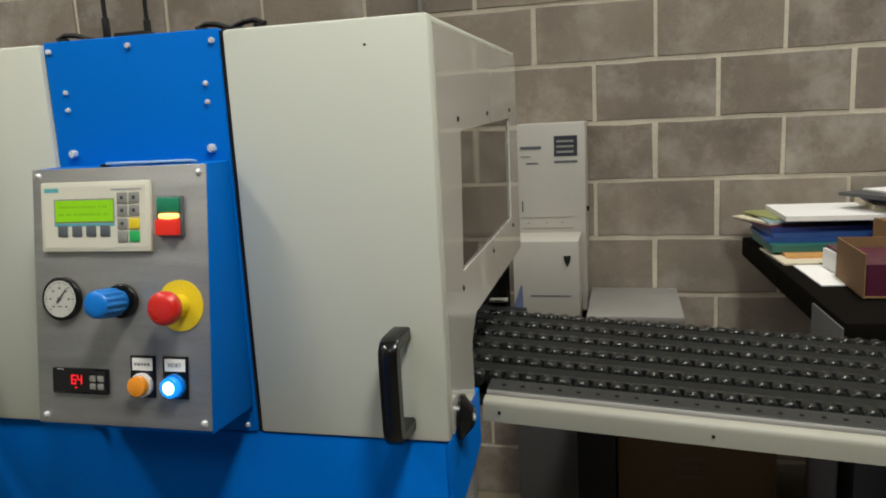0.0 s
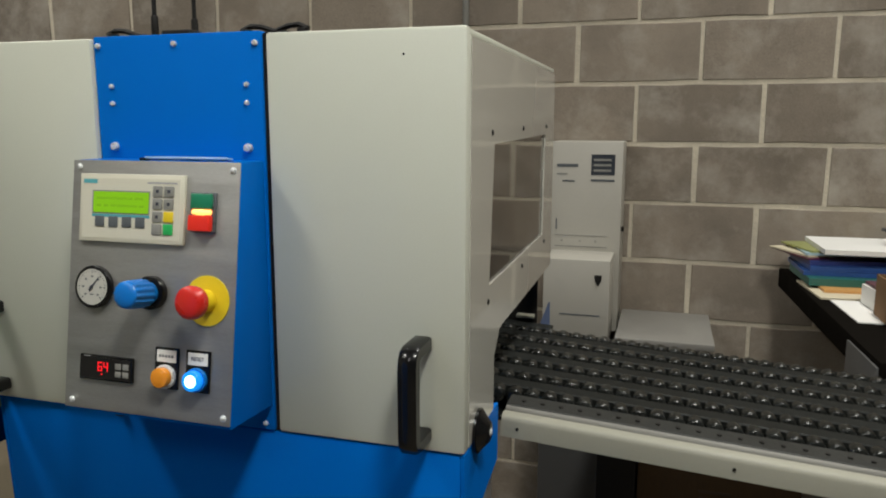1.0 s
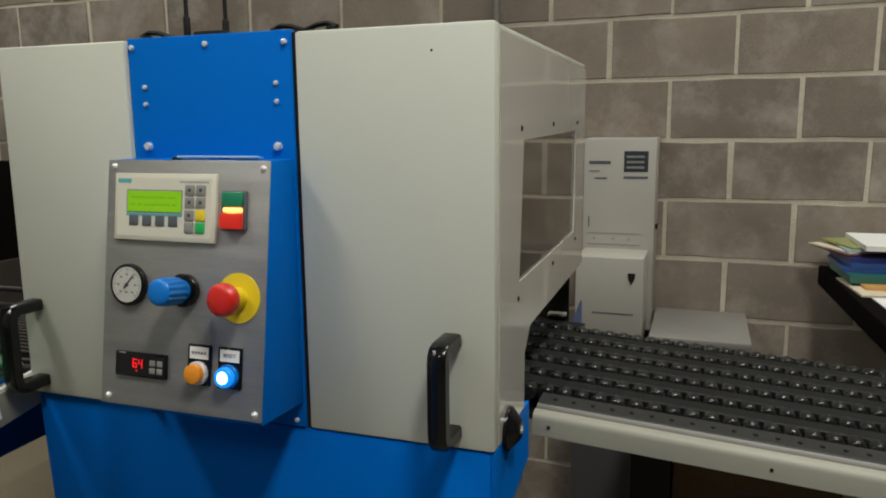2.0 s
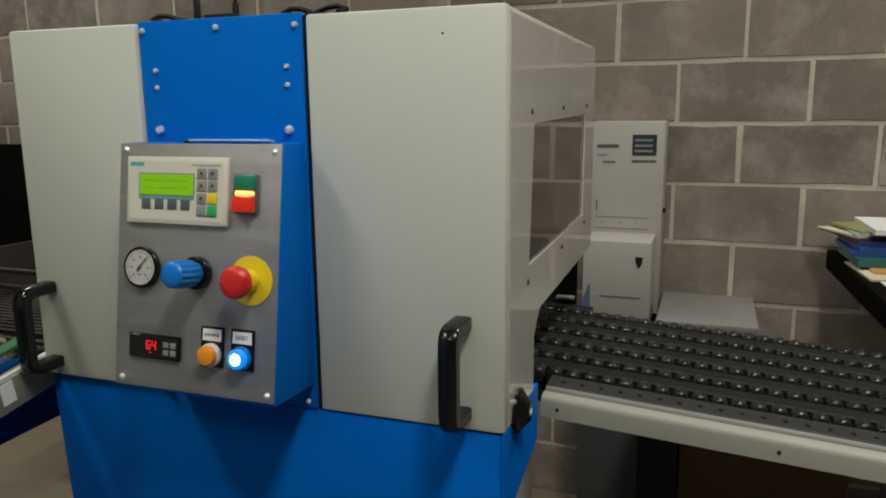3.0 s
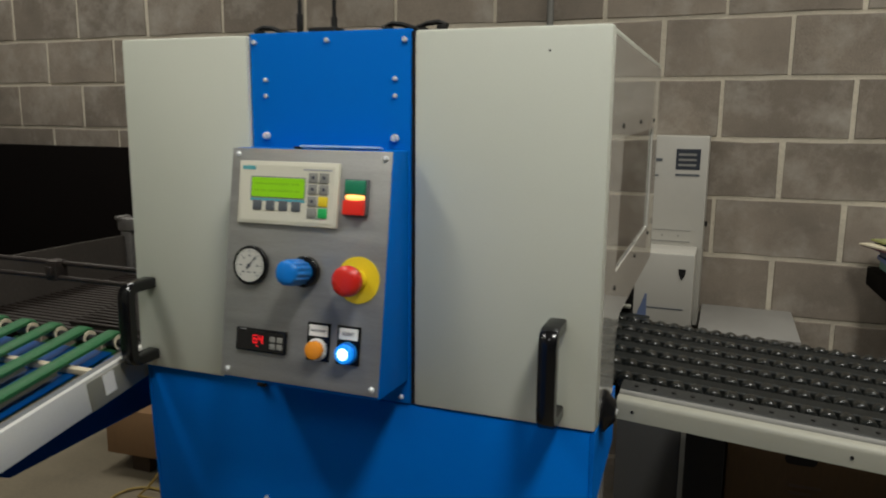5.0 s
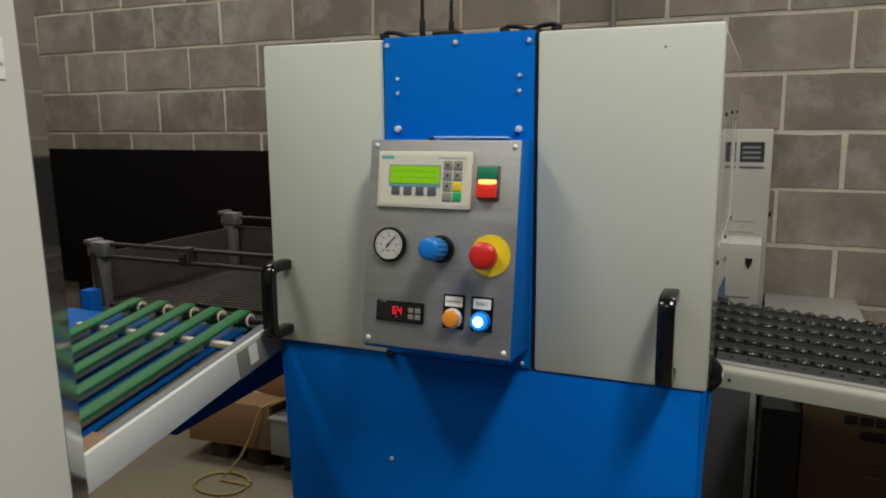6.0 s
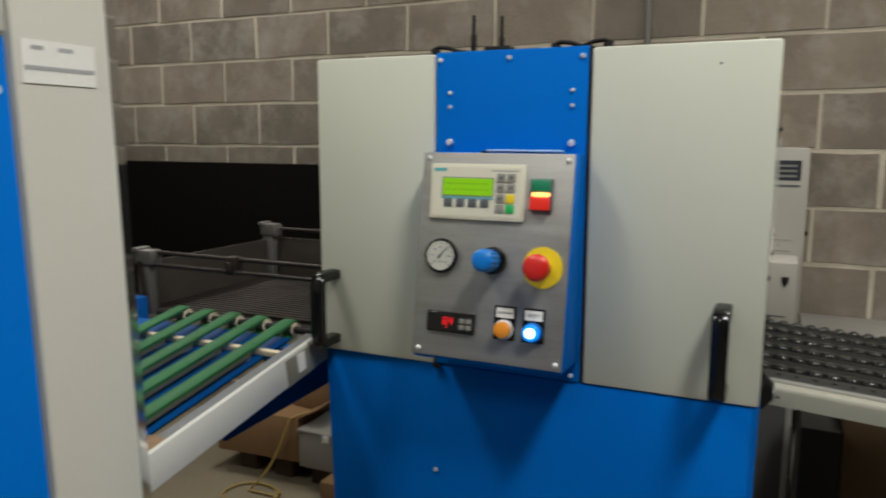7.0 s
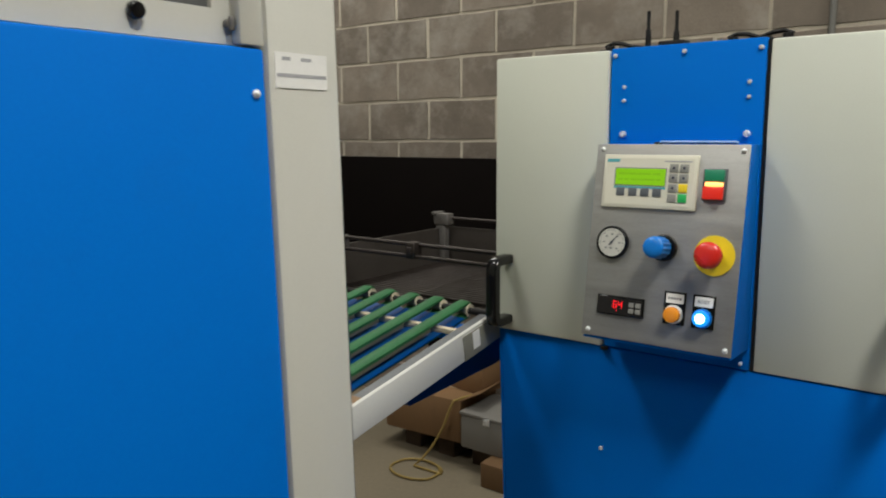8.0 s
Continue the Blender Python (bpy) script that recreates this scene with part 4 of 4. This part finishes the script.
# paper notice on the column
bm = bmesh.new()
box(bm, FX + 0.0003, FX + 0.0010, -0.6745, -0.6035, 1.4780, 1.5135)
note = whole("paper_notice", bm, PAPER, "white paper notice taped on the grey column", "notice")
bm = bmesh.new()
box(bm, FX + 0.0010, FX + 0.0013, -0.6725, -0.6050, 1.4890, 1.4925)
part("text_bar", bm, GREYINK, note)
for y, w in ((-0.660, 0.011), (-0.633, 0.014)):
    bm = bmesh.new()
    box(bm, FX + 0.0010, FX + 0.0013, y - w / 2, y + w / 2, 1.5055, 1.5090)
    part("text_bar", bm, GREYINK, note)

# ---- dark board against the wall ----
bm = bmesh.new()
box(bm, -4.30, -1.10, 1.70, 1.76, 0.62, 1.315, 0.004)
board = whole("dark_board", bm, DARK, "large matt black board standing along the block wall", "board")
for x in (-4.2, -3.2, -2.2, -1.25):
    bm = bmesh.new()
    box(bm, x - 0.03, x + 0.03, 1.70, 1.76, 0, 0.6195)
    part("foot", bm, DARK, board)

# ---- conduit on the wall ----
bm = bmesh.new()
rod(bm, (-0.486, WALL_Y - 0.012, 0.0), (-0.486, WALL_Y - 0.012, 5.0), 0.0115, seg=14)
pipe = whole("conduit", bm, ALU, "thin grey vertical conduit on the block wall", "conduit")
for z in (0.5, 1.75, 2.6):
    bm = bmesh.new()
    box(bm, -0.506, -0.466, WALL_Y - 0.004, WALL_Y - 0.0005, z - 0.008, z + 0.008)
    part("clip", bm, ZINC, pipe)

# ---- boxes and cable on the floor ----


def carton(x, y, z, w, d, h, turn, material, label, flaps=0.0, category="box"):
    ob = thing("cardboard_box", label, category, at=(x, y, z))
    ob.rotation_euler = (0, 0, radians(turn))
    bm = bmesh.new()
    box(bm, -w / 2, w / 2, -d / 2, d / 2, 0, h, 0.003)
    part("body", bm, material, ob)
    bm = bmesh.new()
    box(bm, -w / 2 + 0.001, w / 2 - 0.001, -0.025, 0.025, h, h + 0.0008)
    part("tape", bm, PAPER2, ob)
    if flaps:
        for s in (-1, 1):
            bm = bmesh.new()
            box(bm, 0, flaps, -d / 2, d / 2, -0.002, 0.002, 0, Matrix.Translation((s * w / 2, 0, h)) @ Matrix.Rotation(radians(-28), 4, "Y") @ Matrix.Diagonal((s, 1, 1, 1)))
            part("flap", bm, material, ob)
    return ob


pal = thing("wooden_pallet", "low rough wooden pallet on the concrete floor", "pallet", at=(-1.86, 1.50, 0))
for x in (-0.19, 0.0, 0.19):
    quick("bearer", PALWOOD, pal, x - 0.045, x + 0.045, -0.15, 0.15, 0, 0.085, bevel=0.003)
for y in (-0.115, 0.0, 0.115):
    quick("board", PALWOOD, pal, -0.24, 0.24, y - 0.05, y + 0.05, 0.0855, 0.105, bevel=0.002)
carton(-1.95, 1.44, 0.106, 0.40, 0.32, 0.19, 4, CARD, "brown cardboard box on a low pallet", 0.10)
carton(-1.86, 1.52, 0.298, 0.34, 0.20, 0.14, -6, CARD, "smaller brown cardboard box stacked on another box")
carton(-1.43, 1.36, 0.0, 0.27, 0.34, 0.105, 0, CARD, "low brown cardboard box under a grey metal box")
gb = thing("metal_box", "grey sheet metal box with a lid, standing on a low carton", "box", at=(-1.60, 1.40, 0.106))
quick("body", TABLEG, gb, -0.12, 0.16, -0.13, 0.13, 0, 0.145, bevel=0.004)
quick("lid", TABLEG, gb, -0.125, 0.165, -0.135, 0.135, 0.146, 0.160, bevel=0.003)
quick("clip", ZINC, gb, 0.0, 0.03, -0.141, -0.1355, 0.125, 0.155, bevel=0.001)
bm = bmesh.new()
pts = []
pts += [(-1.72, 1.40, 0.301), (-1.745, 1.33, 0.303), (-1.76, 1.272, 0.300), (-1.77, 1.262, 0.27), (-1.80, 1.25, 0.18), (-1.845, 1.235, 0.09), (-1.885, 1.21, 0.03), (-1.90, 1.17, 0.008)]
for i in range(28):
    a = 0.3 + i * 0.30
    pts.append((-1.875 + (0.12 + 0.01 * math.sin(a * 1.7)) * math.cos(a), 1.15 + 0.09 * math.sin(a), 0.006 + 0.003 * (i % 9) / 9))
tube(bm, pts, 0.0052, 8)
whole("yellow_cable", bm, CABLEY, "loose yellow cable hanging and looped on the floor", "cable")
bm = bmesh.new()
tube(bm, [(-1.62, 1.00, 0.005), (-1.66, 0.93, 0.005), (-1.67, 0.86, 0.005), (-1.70, 0.78, 0.005)], 0.005, 8)
whole("black_cable", bm, BLACKM, "short black cable lying on the floor", "cable")

# ---- wall cabinet behind the outfeed ----
cab = thing("wall_cabinet", "narrow pale grey electrical cabinet against the block wall", "cabinet", at=(-0.03, 1.70, 0))
T_CAB = Matrix.Translation((0.03, -1.70, 0))


def cpart(name, material, *a, label="", bevel=0.0, parent=None):
    bm = bmesh.new()
    box(bm, *a, bevel)
    ob = part(name, bm, material, parent or cab, label)
    if parent is None:
        ob.matrix_parent_inverse = T_CAB
    return ob


cpart("upper_body", CABGREY, -0.145, 0.081, 1.625, 1.795, 0.785, 1.407, bevel=0.003)
cpart("panel_seam", KEYGREY, -0.130, 0.040, 1.6235, 1.6252, 1.062, 1.066)
cpart("panel_seam", KEYGREY, -0.130, 0.040, 1.6235, 1.6252, 1.100, 1.102)
for x in (-0.11, -0.05, 0.0):
    cpart("indicator", KEYGREY, x, x + 0.006, 1.6225, 1.6252, 1.080, 1.086)
cpart("hinge_slot", KEYDARK, -0.128, -0.124, 1.6235, 1.6252, 1.12, 1.155)
low = cpart("lower_door", CABGREY, -0.138, 0.066, 1.450, 1.6245, 0.785, 1.051, bevel=0.004)
cpart("door_gap", KEYDARK, -0.085, 0.039, 1.4485, 1.4505, 0.875, 0.879, parent=low)
bm = bmesh.new()
prism(bm, [(0.020, 1.005), (0.042, 1.005), (0.040, 0.987), (0.031, 0.970), (0.022, 0.987)], 1.4465, 1.4498, "y")
part("lock", bm, BLACKM, low, "small black lock shield")
cpart("plinth", UNDERG, -0.142, 0.060, 1.452, 1.795, 0.0, 0.784, bevel=0.003)
cpart("corner_profile", KEYGREY, 0.0605, 0.080, 1.446, 1.47, 0.0, 0.784, bevel=0.003)
cpart("side_stud", BLACKM, 0.0815, 0.090, 1.66, 1.675, 1.115, 1.13)
# printed marks as plain shapes
sq = cpart("printed_square", INKBLUE, -0.018, 0.057, 1.6238, 1.6252, 1.300, 1.366)
for z in (1.311, 1.328, 1.345):
    cpart("stripe", KEYGREY, -0.010, 0.045, 1.6228, 1.6237, z, z + 0.007, parent=sq)
cpart("print_bar", KEYDARK, -0.018, 0.057, 1.6238, 1.6252, 1.279, 1.286)
cpart("print_bar", KEYDARK, -0.128, -0.060, 1.6238, 1.6252, 1.325, 1.335)
cpart("print_bar", KEYGREY, -0.128, -0.095, 1.6238, 1.6252, 1.300, 1.305)
cpart("print_bar", KEYDARK, -0.110, -0.070, 1.6238, 1.6252, 1.277, 1.282)

# ---- low grey table beside the cabinet ----
tb = thing("side_table", "low grey metal table against the block wall", "table", at=(0.23, 1.65, 0))
T_TB = Matrix.Translation((-0.23, -1.65, 0))
for nm, a, mt in (("top", (0.088, 0.376, 1.42, 1.798, 0.800, 0.822), TABLEG), ("apron", (0.095, 0.365, 1.44, 1.455, 0.70, 0.7995), TABLEG)):
    bm = bmesh.new()
    box(bm, *a, 0.003)
    part(nm, bm, mt, tb).matrix_parent_inverse = T_TB
for x in (0.11, 0.35):
    for y in (1.475, 1.78):
        bm = bmesh.new()
        box(bm, x - 0.015, x + 0.015, y - 0.014, y + 0.014, 0, 0.7995)
        part("leg", bm, CABGREY, tb).matrix_parent_inverse = T_TB

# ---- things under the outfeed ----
lb = carton(0.365, 1.10, 0.0, 0.362, 0.36, 0.80, 0, CARDD, "large cardboard box with printed marks, coloured dim for shade under the conveyor")
bm = bmesh.new()
prism(bm, [(-0.018 + sx * 0.022 + 0.013 * math.cos(a), 0.673 + 0.013 * math.sin(a)) for sx, a in
           [(1, radians(-90 + 22.5 * i)) for i in range(9)] + [(-1, radians(90 + 22.5 * i)) for i in range(9)]], -0.1815, -0.1805, "y")
part("hand_hole", bm, BLACKM, lb, "dark hand hole")
for i in range(5):
    quick("print_bar", BLACKM, lb, -0.088 + i * 0.034, -0.058 + i * 0.034, -0.1812, -0.1802, 0.698, 0.721)
for z, w in ((0.603, 0.07), (0.585, 0.05), (0.560, 0.06)):
    quick("print_bar", PALWOOD, lb, -0.04, -0.04 + w, -0.1812, -0.1802, z, z + 0.007)
# black block added for the shaded gap between cabinet and carton
bk = thing("dark_gap_block", "tall matt black block standing in for the dark gap beside a cardboard box", "case", at=(0.12, 1.05, 0))
quick("body", BLACKM, bk, -0.032, 0.060, -0.15, 0.20, 0, 0.72, bevel=0.004)

# ---- dark bench with papers ----
bench = thing("work_bench", "dark work bench piled with books and papers", "bench", at=(0.589, 1.55, 0))
bench.rotation_euler = (0, 0, radians(3.0))
BZ = 1.005
quick("top", DESK, bench, 0.0, 1.2, -0.805, 0.2, BZ - 0.060, BZ, bevel=0.004, label="dark bench top with a deep edge")
quick("drawer_unit", UNDERG, bench, 0.03, 0.5, -0.80, -0.60, 0.0, BZ - 0.0605, bevel=0.003, label="dark grey drawer unit")
# side panel takes a darker grey to carry the shadow on it
quick("side_panel", UNDERG, bench, -0.006, -0.001, -0.802, -0.60, 0.0, BZ - 0.012, bevel=0.001, label="grey side panel")
for x, y in ((0.55, -0.10), (1.14, -0.06), (1.14, -0.71)):
    quick("leg", BLACKM, bench, x - 0.025, x + 0.025, y - 0.025, y + 0.025, 0, BZ - 0.0605)


def book(x, y, z, w, d, h, turn, cover, label, pages=True, name="book"):
    """A closed book or folder: cover boards round a paper block."""
    ob = thing(name, label, name.replace("_", " "), at=(x, y, z))
    ob.rotation_euler = (0, 0, radians(turn))
    if pages and h > 0.008:
        quick("back_cover", cover, ob, -w / 2, w / 2, -d / 2, d / 2, 0, 0.002)
        quick("page_block", PAPER, ob, -w / 2 + 0.003, w / 2 - 0.003, -d / 2 + 0.004, d / 2 - 0.004, 0.0022, h - 0.0022)
        quick("front_cover", cover, ob, -w / 2, w / 2, -d / 2, d / 2, h - 0.002, h)
        quick("spine", cover, ob, -w / 2 - 0.0022, -w / 2 - 0.0002, -d / 2, d / 2, 0, h)
    else:
        quick("sheet_block", cover, ob, -w / 2, w / 2, -d / 2, d / 2, 0, h)
    return ob


rnd = random.Random(4)
z = BZ + 0.0005
stack = [("folder", 0.005, PAPER2, "cream folder under a pile of books", 6, 0.763, 1.43, 0.31, 0.235), ("folder", 0.007, COVER[6], "orange folder in a pile of books", 3, 0.790, 1.49, 0.31, 0.235),
         ("book", 0.021, COVER[2], "green softcover book in a pile", 4, 0.757, 1.54, 0.31, 0.235), ("book", 0.012, COVER[1], "blue softcover book in a pile", 2, 0.752, 1.575, 0.31, 0.235),
         ("book", 0.014, COVER[1], "blue softcover book in a pile", 5, 0.762, 1.58, 0.31, 0.235), ("book", 0.013, COVER[0], "navy blue book in a pile", 9, 0.752, 1.60, 0.31, 0.235),
         ("magazine", 0.004, COVER[3], "maroon magazine in a pile of books", 20, 0.717, 1.620, 0.30, 0.21), ("magazine", 0.005, PAPER2, "pale worn magazine on a pile of books", 26, 0.715, 1.64, 0.31, 0.19),
         ("magazine", 0.006, COVER[5], "pale blue magazine on a pile of books", 4, 0.752, 1.61, 0.30, 0.215), ("magazine", 0.005, COVER[4], "olive green magazine on a pile of books", 18, 0.745, 1.635, 0.31, 0.19),
         ("paper_ream", 0.014, PAPER, "thick white stack of paper on top of books", 2, 0.790, 1.58, 0.29, 0.27)]
for nm, h, c, lab, turn, bx_, by_, bw, bd in stack:
    book(bx_, by_, z, bw, bd, h, turn, c, lab, False, nm)
    z += h + 0.0006
book(0.735, 1.178, BZ + 0.0005, 0.17, 0.23, 0.003, 4, PAPER, "loose white paper overhanging the bench edge", False, "loose_paper")
book(1.05, 1.62, BZ + 0.0005, 0.30, 0.22, 0.13, -2, PAPER2, "thick pile of cream papers on the bench", False, "paper_pile")
book(1.06, 1.60, BZ + 0.1312, 0.28, 0.20, 0.02, 12, COVER[0], "dark folder on a taller pile of papers", False, "folder")
book(1.00, 1.58, BZ + 0.1520, 0.30, 0.20, 0.010, 32, UNDERG, "dark grey magazine on a paper pile", False, "magazine")
book(1.05, 1.58, BZ + 0.1625, 0.26, 0.19, 0.004, 20, PAPER, "white sheet on top of a paper pile", False, "loose_paper")
ob = thing("open_box", "small open brown cardboard box standing on the bench", "box", at=(0.775, 1.040, BZ + 0.0045))
quick("bottom", CARD, ob, -0.06, 0.06, -0.11, 0.11, 0, 0.003)
for a in ((-0.063, -0.060, -0.113, 0.11), (0.060, 0.063, -0.113, 0.11), (-0.063, 0.063, 0.1102, 0.113)):
    quick("side", CARD, ob, *a, 0.0, 0.098)
book(0.775, 1.038, BZ + 0.0085, 0.112, 0.205, 0.070, 0, COVER[3], "maroon book inside an open box", False)
book(0.775, 1.227, BZ + 0.0045, 0.12, 0.10, 0.050, 8, PAPER, "thick white paper block beside a box", False, "paper_block")
book(0.777, 1.227, BZ + 0.0550, 0.115, 0.095, 0.008, 4, COVER[3], "small maroon booklet on a paper block", False, "booklet")
carton(0.95, 1.08, BZ + 0.0005, 0.16, 0.12, 0.10, 12, CARD, "small brown cardboard box on the bench")
book(0.99, 1.37, BZ + 0.0005, 0.22, 0.14, 0.108, 12, CARD, "flat brown cardboard sleeve on the bench", False, "cardboard_sleeve")

# ---- wall blocks ----
def block_mesh(w, h, seed):
    """A concrete block face with eased, slightly chipped edges."""
    r = random.Random(seed)
    e = 0.003
    xs = [0, 0.22, 0.47, 0.75, 1]
    back = [(w * q, 0.02, 0) for q in xs] + [(w * q, 0.02, h) for q in xs[::-1]]
    u = lambda: r.uniform(-0.002, 0.0025) + (r.uniform(0.001, 0.004) if r.random() < 0.25 else 0.0)
    side = lambda q: e + u() if q == 0 else (-e - u() if q == 1 else r.uniform(-0.01, 0.01))
    front = [(w * q + side(q), 0, e + u()) for q in xs] + [(w * q + side(q), 0, h - e - u()) for q in xs[::-1]]
    mid = [(x * 0.55 + fx * 0.45, 0.005, z_ * 0.55 + fz * 0.45) for (x, _, z_), (fx, _, fz) in zip(back, front)]
    me = bpy.data.meshes.new("block")
    n = len(back)
    faces = [tuple(range(2 * n, 3 * n))]
    for a in (0, n):
        for i in range(n):
            j = (i + 1) % n
            faces.append((a + i, a + j, a + n + j, a + n + i))
    me.from_pydata(back + mid + front, [], faces)
    me.materials.append(BLOCK)
    return me


JT = 0.0095
full = [block_mesh(0.4 - JT, 0.2 - JT, s) for s in range(9)]
rnd = random.Random(11)
for c in range(-7, 8):
    z0 = Z0 - 0.2 * (c + 1) + JT / 2
    if z0 + 0.19 > 2.9:
        continue
    for k in range(-13, 6):
        x = X0 + 0.4 * k + (0.2 if c % 2 else 0.0) + JT / 2
        b = new("block", full[rnd.randrange(9)])
        b.parent = wall_north
        b.location = (x + rnd.uniform(-0.002, 0.002), WALL_Y + rnd.uniform(-0.0015, 0.0015), z0 + rnd.uniform(-0.0015, 0.0015))
